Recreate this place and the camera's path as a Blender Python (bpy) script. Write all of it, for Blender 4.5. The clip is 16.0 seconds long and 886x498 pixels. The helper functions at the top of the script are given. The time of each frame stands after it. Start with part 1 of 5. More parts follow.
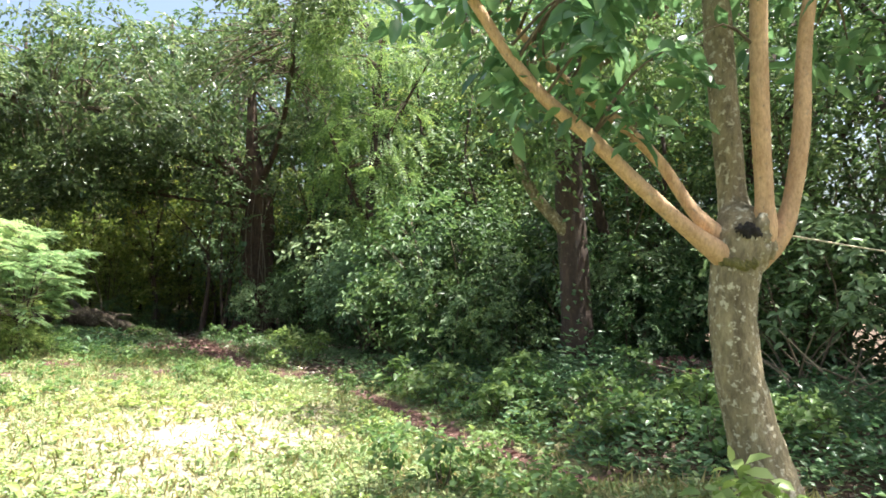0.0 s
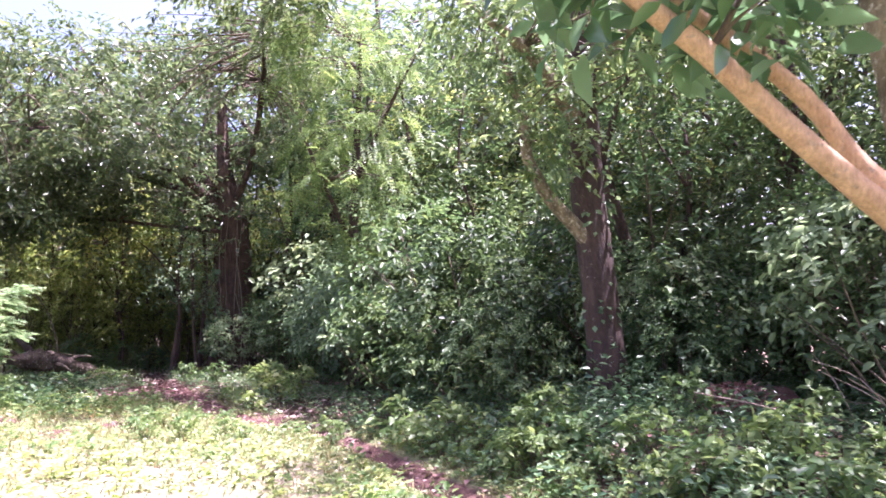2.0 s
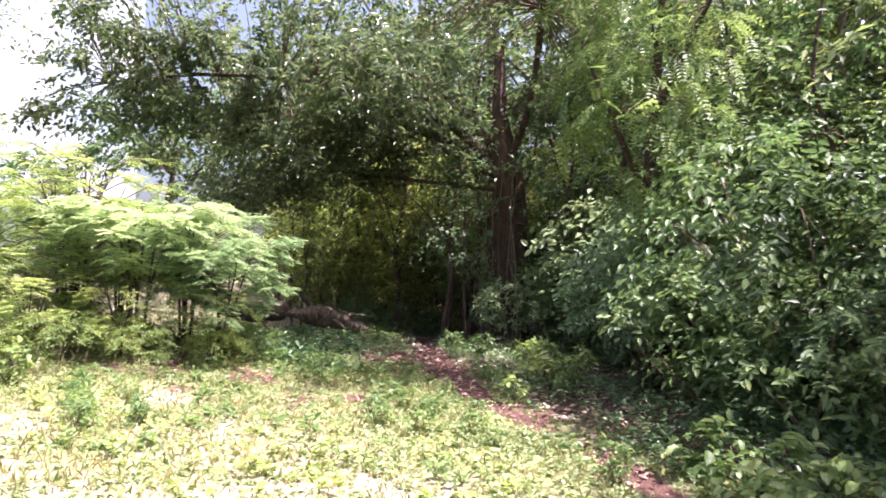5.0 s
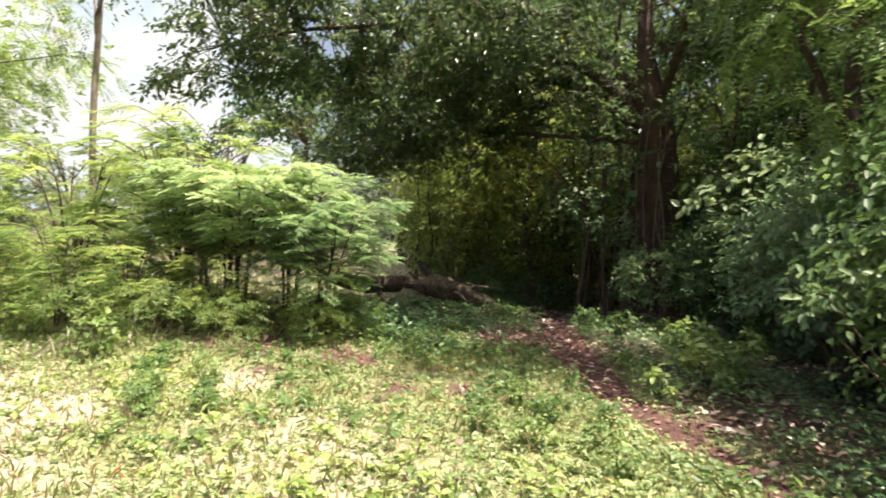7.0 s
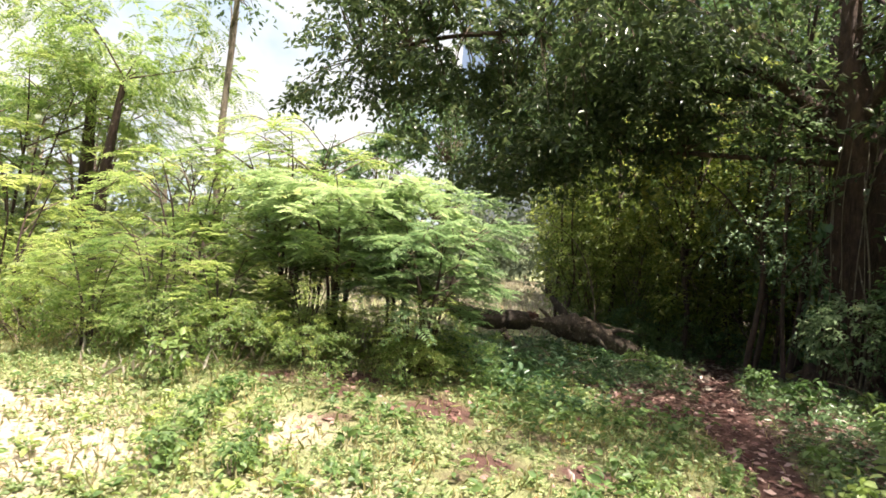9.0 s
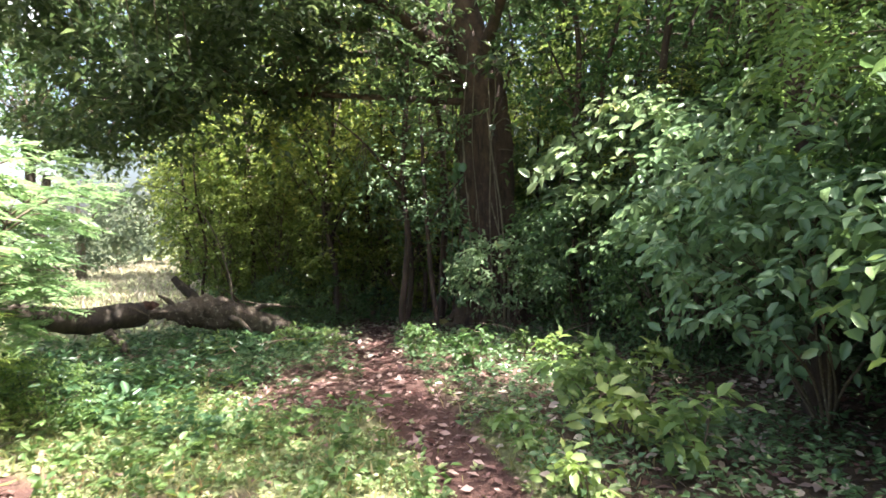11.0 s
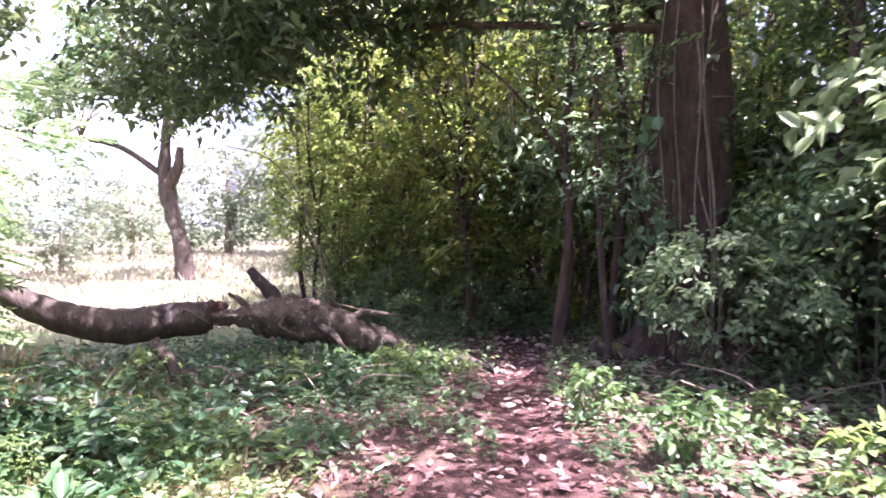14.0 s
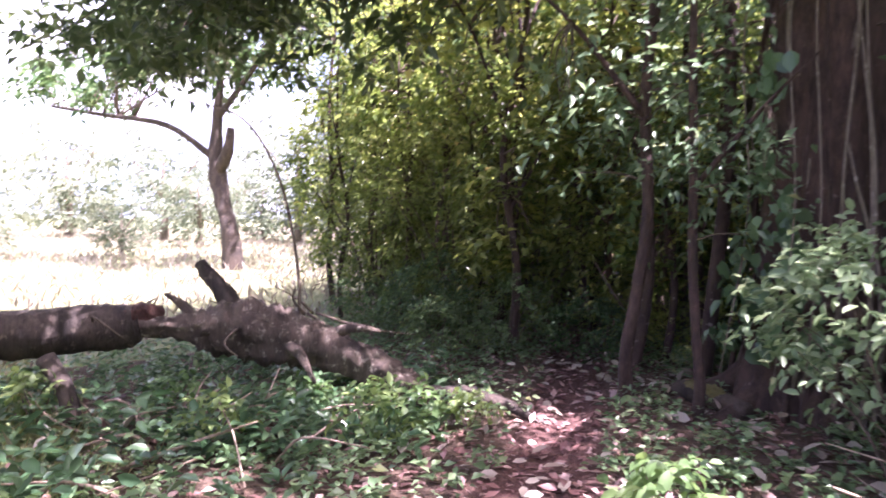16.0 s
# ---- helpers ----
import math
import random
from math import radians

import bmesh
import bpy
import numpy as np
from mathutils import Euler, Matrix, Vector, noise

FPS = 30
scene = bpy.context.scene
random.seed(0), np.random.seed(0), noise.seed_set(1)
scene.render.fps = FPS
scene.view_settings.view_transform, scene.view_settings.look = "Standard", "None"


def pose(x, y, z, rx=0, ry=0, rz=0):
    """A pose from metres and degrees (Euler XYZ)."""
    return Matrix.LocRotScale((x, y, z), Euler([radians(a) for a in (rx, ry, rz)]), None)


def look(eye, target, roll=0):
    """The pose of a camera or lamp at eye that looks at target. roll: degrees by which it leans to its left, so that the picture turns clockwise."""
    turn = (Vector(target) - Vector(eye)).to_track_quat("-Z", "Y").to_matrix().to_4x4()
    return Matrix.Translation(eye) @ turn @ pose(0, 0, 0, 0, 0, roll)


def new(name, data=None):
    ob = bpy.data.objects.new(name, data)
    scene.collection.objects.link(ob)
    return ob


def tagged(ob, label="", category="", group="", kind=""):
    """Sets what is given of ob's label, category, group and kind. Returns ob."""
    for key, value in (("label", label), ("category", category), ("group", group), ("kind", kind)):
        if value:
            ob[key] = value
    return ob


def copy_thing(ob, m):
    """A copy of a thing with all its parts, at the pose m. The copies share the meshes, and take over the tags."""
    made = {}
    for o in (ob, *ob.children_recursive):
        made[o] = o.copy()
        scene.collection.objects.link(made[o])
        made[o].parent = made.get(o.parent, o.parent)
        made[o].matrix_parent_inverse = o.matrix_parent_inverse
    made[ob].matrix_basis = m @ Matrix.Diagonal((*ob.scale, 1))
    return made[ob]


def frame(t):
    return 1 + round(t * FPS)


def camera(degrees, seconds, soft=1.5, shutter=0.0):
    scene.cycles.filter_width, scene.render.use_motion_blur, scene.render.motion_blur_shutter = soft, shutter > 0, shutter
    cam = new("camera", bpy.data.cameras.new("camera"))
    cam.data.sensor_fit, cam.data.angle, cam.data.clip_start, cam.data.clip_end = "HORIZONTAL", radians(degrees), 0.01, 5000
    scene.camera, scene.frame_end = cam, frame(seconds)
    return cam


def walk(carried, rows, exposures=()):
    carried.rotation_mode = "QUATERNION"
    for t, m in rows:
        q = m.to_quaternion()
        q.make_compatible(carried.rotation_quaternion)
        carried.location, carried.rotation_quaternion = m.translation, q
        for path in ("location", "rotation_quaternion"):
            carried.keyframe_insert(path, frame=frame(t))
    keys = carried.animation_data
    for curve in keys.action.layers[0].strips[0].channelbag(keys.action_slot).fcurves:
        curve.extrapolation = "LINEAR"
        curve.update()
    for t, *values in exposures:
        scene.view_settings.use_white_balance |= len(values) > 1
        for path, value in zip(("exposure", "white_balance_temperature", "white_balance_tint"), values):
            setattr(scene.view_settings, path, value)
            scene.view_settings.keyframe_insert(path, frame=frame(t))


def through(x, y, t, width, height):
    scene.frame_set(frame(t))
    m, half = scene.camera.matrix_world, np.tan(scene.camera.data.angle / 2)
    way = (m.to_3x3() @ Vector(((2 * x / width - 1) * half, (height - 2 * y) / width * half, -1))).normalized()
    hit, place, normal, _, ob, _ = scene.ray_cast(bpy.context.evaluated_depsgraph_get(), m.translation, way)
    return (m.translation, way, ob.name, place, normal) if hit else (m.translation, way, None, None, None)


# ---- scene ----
cam = camera(69.0, 16.0, soft=1.65, shutter=0.28)
METRES, EYE, TILT, LEAN, TURN = 13.4, 1.5, 0.0, 0.0, 0.0
ROWS = [
    (0.0, 0.0, 0.0, 0.0, -0.06, 3.17, -1.17),
    (0.5, 0.0008, 0.0144, 0.0015, 1.13, 3.11, -1.34),
    (1.0, -0.0055, 0.0364, 0.0007, -2.01, 4.07, 0.68),
    (1.5, -0.0104, 0.0668, -0.0012, -2.74, 1.43, 0.91),
    (2.0, -0.0101, 0.106, 0.0004, -1.04, 5.15, 1.25),
    (2.5, -0.0125, 0.1425, -0.0013, -2.33, 5.29, 3.92),
    (3.0, -0.0104, 0.1802, -0.0007, 3.78, 4.39, 2.49),
    (3.5, -0.0172, 0.204, -0.0027, 9.01, 3.6, 2.0),
    (4.0, -0.0274, 0.2293, -0.0014, 8.74, 1.98, 4.89),
    (4.5, -0.0324, 0.2562, -0.002, 17.78, 3.14, 0.36),
    (7.0, -0.068, 0.3896, -0.0033, 36.53, -0.64, -1.76),
    (7.5, -0.0766, 0.4152, -0.0044, 44.46, 1.12, -4.82),
    (8.0, -0.0929, 0.4419, -0.0038, 43.76, 3.29, -3.12),
    (8.5, -0.1048, 0.4626, -0.0017, 46.47, 1.72, -2.44),
    (9.0, -0.1133, 0.49, -0.0005, 50.29, 1.12, -4.77),
    (9.5, -0.129, 0.5142, -0.0016, 42.51, 0.32, -2.99),
    (10.0, -0.1469, 0.5409, -0.0012, 30.67, -1.27, 0.44),
    (12.5, -0.2296, 0.7002, -0.0003, 16.33, -0.81, 2.7),
    (13.0, -0.245, 0.7318, 0.0009, 24.81, -0.83, 1.92),
    (13.5, -0.2581, 0.7599, 0.0002, 29.99, -1.08, -0.07),
    (14.0, -0.2733, 0.7873, 0.0005, 32.19, -2.36, 0.6),
    (14.5, -0.2798, 0.8233, 0.0006, 39.36, -0.44, 0.71),
    (15.0, -0.298, 0.856, -0.0016, 34.78, -0.5, 0.88),
    (15.5, -0.3074, 0.8899, -0.0031, 33.99, -0.41, 0.72),
    (16.0, -0.3195, 0.9254, -0.0058, 39.69, -2.86, -0.74),
]
EXPOSURES = [(0.0, 1.7, 6250, 5), (0.6, 1.7, 6200, 7), (1.0, 1.97, 6150, 12), (1.5, 2.17, 5800, 22), (2.0, 2.26, 5700, 48), (3.5, 2.34, 5500, 66), (4.5, 2.2, 5350, 62),
             (4.8, 1.96, 5900, 38), (6.6, 1.35, 6900, 14), (7.0, 1.25, 6900, 12), (9.0, 1.27, 6800, 12), (10.2, 1.78, 6400, 5), (11.6, 2.67, 6000, 20), (12.3, 2.97, 5700, 32),
             (13.2, 2.92, 5700, 42), (14.0, 2.81, 5700, 46), (16.0, 2.78, 5750, 48)]
walk(cam, [(t, pose(0, 0, EYE, TILT, LEAN, TURN) @ pose(METRES * x, METRES * y, METRES * z, 90 + pitch, roll, yaw))
           for t, x, y, z, yaw, pitch, roll in ROWS], EXPOSURES)

# ---- daylight ----
SUN_AZ, SUN_EL = 84.0, 70.0          # degrees east of +y, degrees above the ground
world = bpy.data.worlds.new("sky")
scene.world = world
world.use_nodes = True
wn = world.node_tree
sky = wn.nodes.new("ShaderNodeTexSky")
sky.sky_type = "NISHITA"
sky.sun_disc = False
sky.sun_elevation, sky.sun_rotation = radians(SUN_EL), radians(SUN_AZ)
sky.air_density, sky.dust_density, sky.ozone_density = 1.0, 7.0, 0.5
wn.nodes["Background"].inputs["Strength"].default_value = 0.11
wn.links.new(sky.outputs[0], wn.nodes["Background"].inputs["Color"])
sun_data = bpy.data.lights.new("sun", "SUN")
sun_data.energy, sun_data.angle, sun_data.color = 5.0, radians(0.55), (1.0, 0.95, 0.86)
sun = new("sun", sun_data)
sun_way = Vector((math.sin(radians(SUN_AZ)) * math.cos(radians(SUN_EL)), math.cos(radians(SUN_AZ)) * math.cos(radians(SUN_EL)), math.sin(radians(SUN_EL))))
sun.matrix_basis = look(sun_way * 60, (0, 0, 0))


# ---- materials ----
def nodes_of(name):
    m = bpy.data.materials.new(name)
    m.use_nodes = True
    t = m.node_tree
    return m, t, t.nodes["Principled BSDF"]


def node(t, kind, **inputs):
    n = t.nodes.new(kind)
    for key, value in inputs.items():
        n.inputs[key.replace("_", " ")].default_value = value
    return n


def ramp(t, fac, stops):
    r = t.nodes.new("ShaderNodeValToRGB")
    while len(r.color_ramp.elements) < len(stops):
        r.color_ramp.elements.new(0.5)
    for e, (p, c) in zip(r.color_ramp.elements, stops):
        e.position, e.color = p, (*c, 1)
    t.links.new(fac, r.inputs[0])
    return r.outputs[0]


def leaf_material(name, dark, mid, light, gloss=0.42, through=0.35, spec=0.5):
    """Leaves: hue by leaf, mottling by noise, a share of light that passes through the blade."""
    m, t, bsdf = nodes_of(name)
    geo = t.nodes.new("ShaderNodeNewGeometry")
    tex = node(t, "ShaderNodeTexNoise", Scale=1.3, Detail=3.0)
    co = t.nodes.new("ShaderNodeTexCoord")
    t.links.new(co.outputs["Object"], tex.inputs["Vector"])
    mix = t.nodes.new("ShaderNodeMath")
    mix.operation = "MULTIPLY_ADD"
    mix.inputs[1].default_value = 0.7
    t.links.new(geo.outputs["Random Per Island"], mix.inputs[0])
    sub = t.nodes.new("ShaderNodeMath")
    sub.operation = "MULTIPLY_ADD"
    sub.inputs[1].default_value, sub.inputs[2].default_value = 0.9, -0.28
    t.links.new(tex.outputs["Fac"], sub.inputs[0])
    t.links.new(sub.outputs[0], mix.inputs[2])
    col = ramp(t, mix.outputs[0], [(0.0, dark), (0.5, mid), (0.93, light), (1.0, (light[0] * 1.5, light[1] * 1.15, light[2]))])
    info = t.nodes.new("ShaderNodeObjectInfo")
    plant = node(t, "ShaderNodeHueSaturation", Saturation=1.0)
    for socket, low, high in (("Hue", 0.472, 0.518), ("Value", 0.78, 1.3)):
        span = node(t, "ShaderNodeMapRange")
        span.inputs["To Min"].default_value, span.inputs["To Max"].default_value = (high, low) if socket == "Value" else (low, high)
        t.links.new(info.outputs["Random"], span.inputs["Value"])
        t.links.new(span.outputs[0], plant.inputs[socket])
    t.links.new(col, plant.inputs["Color"])
    col = plant.outputs[0]
    t.links.new(col, bsdf.inputs["Base Color"])
    bsdf.inputs["Roughness"].default_value = gloss
    bsdf.inputs["Specular IOR Level"].default_value = spec
    tr = t.nodes.new("ShaderNodeBsdfTranslucent")
    hue = node(t, "ShaderNodeHueSaturation", Hue=0.485, Saturation=1.1, Value=1.5)
    t.links.new(col, hue.inputs["Color"])
    t.links.new(hue.outputs[0], tr.inputs["Color"])
    mx = t.nodes.new("ShaderNodeMixShader")
    mx.inputs[0].default_value = through
    t.links.new(bsdf.outputs[0], mx.inputs[1])
    t.links.new(tr.outputs[0], mx.inputs[2])
    t.links.new(mx.outputs[0], t.nodes["Material Output"].inputs["Surface"])
    return m


def bark_material(name, base, patch, fleck, scale=1.0, relief=0.4, lichen=0.55):
    """Bark: streaks along the stem, blotches, pale lichen flecks."""
    m, t, bsdf = nodes_of(name)
    co = t.nodes.new("ShaderNodeTexCoord")
    mp = t.nodes.new("ShaderNodeMapping")
    mp.inputs["Scale"].default_value = (1, 1, 0.35)
    t.links.new(co.outputs["Object"], mp.inputs["Vector"])
    big = node(t, "ShaderNodeTexNoise", Scale=7.0 * scale, Detail=6.0, Roughness=0.65)
    small = node(t, "ShaderNodeTexNoise", Scale=38.0 * scale, Detail=5.0, Roughness=0.7)
    spots = node(t, "ShaderNodeTexNoise", Scale=15.0 * scale, Detail=3.0, Roughness=0.6)
    t.links.new(mp.outputs[0], big.inputs["Vector"])
    t.links.new(mp.outputs[0], small.inputs["Vector"])
    t.links.new(co.outputs["Object"], spots.inputs["Vector"])
    c1 = ramp(t, big.outputs["Fac"], [(0.32, base), (0.62, patch)])
    f = t.nodes.new("ShaderNodeMapRange")
    f.inputs["From Min"].default_value, f.inputs["From Max"].default_value = lichen, lichen + 0.09
    t.links.new(spots.outputs["Fac"], f.inputs["Value"])
    mix = t.nodes.new("ShaderNodeMix")
    mix.data_type = "RGBA"
    mix.inputs["B"].default_value = (0, 0, 0, 1)
    mix.inputs[7].default_value = (*fleck, 1)
    t.links.new(f.outputs[0], mix.inputs[0])
    t.links.new(c1, mix.inputs[6])
    dk = t.nodes.new("ShaderNodeMix")
    dk.data_type, dk.blend_type = "RGBA", "MULTIPLY"
    dk.inputs[0].default_value = 0.7
    t.links.new(mix.outputs[2], dk.inputs[6])
    t.links.new(ramp(t, small.outputs["Fac"], [(0.3, (0.45, 0.43, 0.4)), (0.65, (1.1, 1.1, 1.1))]), dk.inputs[7])
    t.links.new(dk.outputs[2], bsdf.inputs["Base Color"])
    bsdf.inputs["Roughness"].default_value = 0.85
    bp = node(t, "ShaderNodeBump", Strength=relief, Distance=0.03)
    t.links.new(small.outputs["Fac"], bp.inputs["Height"])
    t.links.new(bp.outputs[0], bsdf.inputs["Normal"])
    return m


def ground_material():
    """Red earth, pale dirt with painted sun, brown litter and rough turf, blended by the soil maps."""
    m, t, bsdf = nodes_of("ground_soil")
    co = t.nodes.new("ShaderNodeTexCoord")
    big = node(t, "ShaderNodeTexNoise", Scale=1.7, Detail=6.0, Roughness=0.65)
    fine = node(t, "ShaderNodeTexNoise", Scale=26.0, Detail=6.0, Roughness=0.75)
    crumb = node(t, "ShaderNodeTexVoronoi", Scale=42.0)
    for n in (big, fine, crumb):
        t.links.new(co.outputs["Object"], n.inputs["Vector"])

    def soil(a, b):
        return ramp(t, fine.outputs["Fac"], [(0.28, a), (0.7, b)])

    def blend(fac, a, b):
        mx = t.nodes.new("ShaderNodeMix")
        mx.data_type = "RGBA"
        t.links.new(fac, mx.inputs[0])
        t.links.new(a, mx.inputs[6])
        t.links.new(b, mx.inputs[7])
        return mx.outputs[2]

    def layer(name):
        at = t.nodes.new("ShaderNodeAttribute")
        at.attribute_name = name
        add = t.nodes.new("ShaderNodeMath")
        add.operation = "MULTIPLY_ADD"
        add.inputs[1].default_value, add.inputs[2].default_value = 0.5, -0.25
        t.links.new(big.outputs["Fac"], add.inputs[0])
        s = t.nodes.new("ShaderNodeMath")
        s.operation, s.use_clamp = "ADD", True
        t.links.new(at.outputs["Fac"], s.inputs[0])
        t.links.new(add.outputs[0], s.inputs[1])
        r = t.nodes.new("ShaderNodeMapRange")
        r.inputs["From Min"].default_value, r.inputs["From Max"].default_value = 0.3, 0.7
        t.links.new(s.outputs[0], r.inputs["Value"])
        return r.outputs[0]

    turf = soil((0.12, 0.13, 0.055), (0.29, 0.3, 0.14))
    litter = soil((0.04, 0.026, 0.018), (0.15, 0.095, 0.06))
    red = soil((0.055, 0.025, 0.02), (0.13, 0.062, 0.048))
    # Pale bare dirt, also used to paint the glaring sun patch on the turf.
    dust_sun = soil((0.32, 0.25, 0.18), (0.55, 0.46, 0.36))
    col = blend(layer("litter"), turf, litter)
    col = blend(layer("red"), col, red)
    col = blend(layer("dust_sun"), col, dust_sun)
    t.links.new(col, bsdf.inputs["Base Color"])
    bsdf.inputs["Roughness"].default_value = 0.95
    bp = node(t, "ShaderNodeBump", Strength=0.7, Distance=0.03)
    ad = t.nodes.new("ShaderNodeMath")
    ad.operation = "ADD"
    t.links.new(fine.outputs["Fac"], ad.inputs[0])
    t.links.new(crumb.outputs["Distance"], ad.inputs[1])
    t.links.new(ad.outputs[0], bp.inputs["Height"])
    t.links.new(bp.outputs[0], bsdf.inputs["Normal"])
    return m


M_GROUND = ground_material()
M_LEAF_BROAD = leaf_material("leaf_broad", (0.055, 0.11, 0.052), (0.11, 0.2, 0.09), (0.19, 0.3, 0.15), 0.26, 0.4)
M_LEAF_DARK = leaf_material("leaf_dark", (0.02, 0.042, 0.018), (0.042, 0.08, 0.032), (0.085, 0.135, 0.05), 0.4, 0.3, 0.45)
M_LEAF_FIG = leaf_material("leaf_fig", (0.028, 0.052, 0.024), (0.056, 0.095, 0.04), (0.115, 0.16, 0.07), 0.28, 0.46, 0.6)
M_LEAF_MID = leaf_material("leaf_mid", (0.035, 0.072, 0.028), (0.075, 0.14, 0.055), (0.14, 0.22, 0.085), 0.45, 0.38, 0.4)
M_LEAF_LIGHT = leaf_material("leaf_light", (0.06, 0.11, 0.035), (0.12, 0.2, 0.07), (0.2, 0.29, 0.1), 0.44, 0.42, 0.4)
M_LEAF_OLIVE = leaf_material("leaf_olive", (0.075, 0.115, 0.032), (0.15, 0.21, 0.058), (0.27, 0.32, 0.11), 0.32, 0.55)
M_LEAF_FEATHER = leaf_material("leaf_feather", (0.085, 0.15, 0.046), (0.17, 0.255, 0.082), (0.32, 0.385, 0.165), 0.38, 0.62)
M_LEAF_SPRAY = leaf_material("leaf_spray", (0.12, 0.2, 0.09), (0.22, 0.32, 0.15), (0.36, 0.45, 0.24), 0.36, 0.5)
M_LEAF_PALE = leaf_material("leaf_pale", (0.08, 0.14, 0.07), (0.16, 0.245, 0.125), (0.25, 0.34, 0.19), 0.38, 0.4)
M_LEAF_WEED = leaf_material("leaf_weed", (0.055, 0.105, 0.035), (0.155, 0.23, 0.085), (0.36, 0.42, 0.22), 0.5, 0.3)
M_LEAF_HERB = leaf_material("leaf_herb", (0.042, 0.09, 0.04), (0.1, 0.18, 0.08), (0.19, 0.28, 0.14), 0.3, 0.33)
M_LEAF_YELLOW = leaf_material("leaf_yellow_green", (0.1, 0.17, 0.045), (0.19, 0.28, 0.09), (0.31, 0.39, 0.16), 0.42, 0.4)
M_LEAF_DEAD = leaf_material("leaf_dead", (0.08, 0.04, 0.032), (0.2, 0.11, 0.09), (0.46, 0.34, 0.29), 0.42, 0.1)
# Far leaves: distance haze is painted in as a paler, greyer colour.
M_LEAF_HAZE = leaf_material("leaf_far_hazed", (0.1, 0.13, 0.075), (0.16, 0.195, 0.125), (0.24, 0.27, 0.19), 0.6, 0.35, 0.2)
M_LEAF_STRAW = leaf_material("leaf_straw", (0.24, 0.18, 0.13), (0.42, 0.35, 0.28), (0.6, 0.54, 0.46), 0.45, 0.15)
M_GRASS = leaf_material("grass_blade", (0.1, 0.13, 0.04), (0.24, 0.25, 0.1), (0.48, 0.42, 0.24), 0.5, 0.35)
M_BARK_PALE = bark_material("bark_pale", (0.09, 0.068, 0.038), (0.31, 0.25, 0.155), (0.5, 0.45, 0.35), 1.7, 0.6, 0.55)
M_BARK_ORANGE = bark_material("bark_orange", (0.4, 0.235, 0.13), (0.56, 0.36, 0.215), (0.34, 0.24, 0.16), 2.4, 0.3, 0.6)
M_BARK_DARK = bark_material("bark_dark", (0.033, 0.02, 0.016), (0.085, 0.052, 0.04), (0.28, 0.24, 0.2), 1.2, 0.7, 0.645)
M_BARK_FIG = bark_material("bark_fig", (0.03, 0.018, 0.014), (0.11, 0.066, 0.05), (0.22, 0.17, 0.13), 1.3, 0.9, 0.66)
M_BARK_GREY = bark_material("bark_grey", (0.12, 0.095, 0.07), (0.24, 0.2, 0.15), (0.42, 0.38, 0.31), 1.3, 0.4, 0.6)
M_LOG = bark_material("log_wood", (0.024, 0.018, 0.014), (0.085, 0.062, 0.046), (0.15, 0.12, 0.09), 1.0, 0.8, 0.6)
M_LOG_PALE = bark_material("log_pale", (0.05, 0.035, 0.026), (0.16, 0.118, 0.085), (0.34, 0.29, 0.22), 1.4, 0.9, 0.58)
M_RED_WOOD = bark_material("red_wood", (0.06, 0.025, 0.018), (0.13, 0.055, 0.038), (0.2, 0.11, 0.08), 3.0, 0.8, 0.66)
M_RED_EARTH = bark_material("red_earth", (0.07, 0.03, 0.024), (0.16, 0.075, 0.058), (0.25, 0.14, 0.1), 2.0, 0.8, 0.64)
M_MOSS = bark_material("moss", (0.11, 0.1, 0.03), (0.22, 0.19, 0.06), (0.32, 0.28, 0.12), 6.0, 0.8, 0.6)
M_TWIG = bark_material("twig_bark", (0.07, 0.05, 0.035), (0.16, 0.12, 0.08), (0.3, 0.26, 0.2), 2.0, 0.2, 0.62)
M_STICK = bark_material("dry_stick", (0.2, 0.14, 0.1), (0.4, 0.31, 0.23), (0.5, 0.43, 0.35), 2.0, 0.3, 0.62)
M_CORD = bark_material("cord", (0.4, 0.34, 0.24), (0.55, 0.48, 0.36), (0.6, 0.55, 0.45), 4.0, 0.2, 0.7)
# Near black: the shade inside the hollow is put into the colour.
M_HOLE = bark_material("hollow_shade", (0.012, 0.009, 0.008), (0.03, 0.02, 0.016), (0.06, 0.04, 0.03), 2.0, 0.9, 0.66)


# ---- mesh helpers ----
def rng_of(seed):
    return np.random.default_rng(seed)


def unit(a):
    return a / np.maximum(np.linalg.norm(a, axis=-1, keepdims=True), 1e-9)


def raw_mesh(name, co, loops, starts, material, smooth=True):
    me = bpy.data.meshes.new(name)
    co = np.ascontiguousarray(co, dtype=np.float32)
    me.vertices.add(len(co))
    me.vertices.foreach_set("co", co.ravel())
    me.loops.add(len(loops))
    me.loops.foreach_set("vertex_index", np.ascontiguousarray(loops, dtype=np.int32))
    me.polygons.add(len(starts))
    me.polygons.foreach_set("loop_start", np.ascontiguousarray(starts, dtype=np.int32))
    me.update(calc_edges=True)
    if smooth:
        me.polygons.foreach_set("use_smooth", np.ones(len(starts), dtype=bool))
    me.materials.append(material)
    return me


def part(name, me, parent=None, label="", kind=""):
    ob = new(name, me)
    ob.parent = parent
    return tagged(ob, label, kind=kind)


def thing(name, x, y, z, label, category, group="", kind="", turn=0.0, scale=1.0):
    root = new(name)
    root.empty_display_size = 0.2
    root.matrix_basis = pose(x, y, z, 0, 0, turn) @ Matrix.Scale(scale, 4)
    return tagged(root, label, category, group, kind)


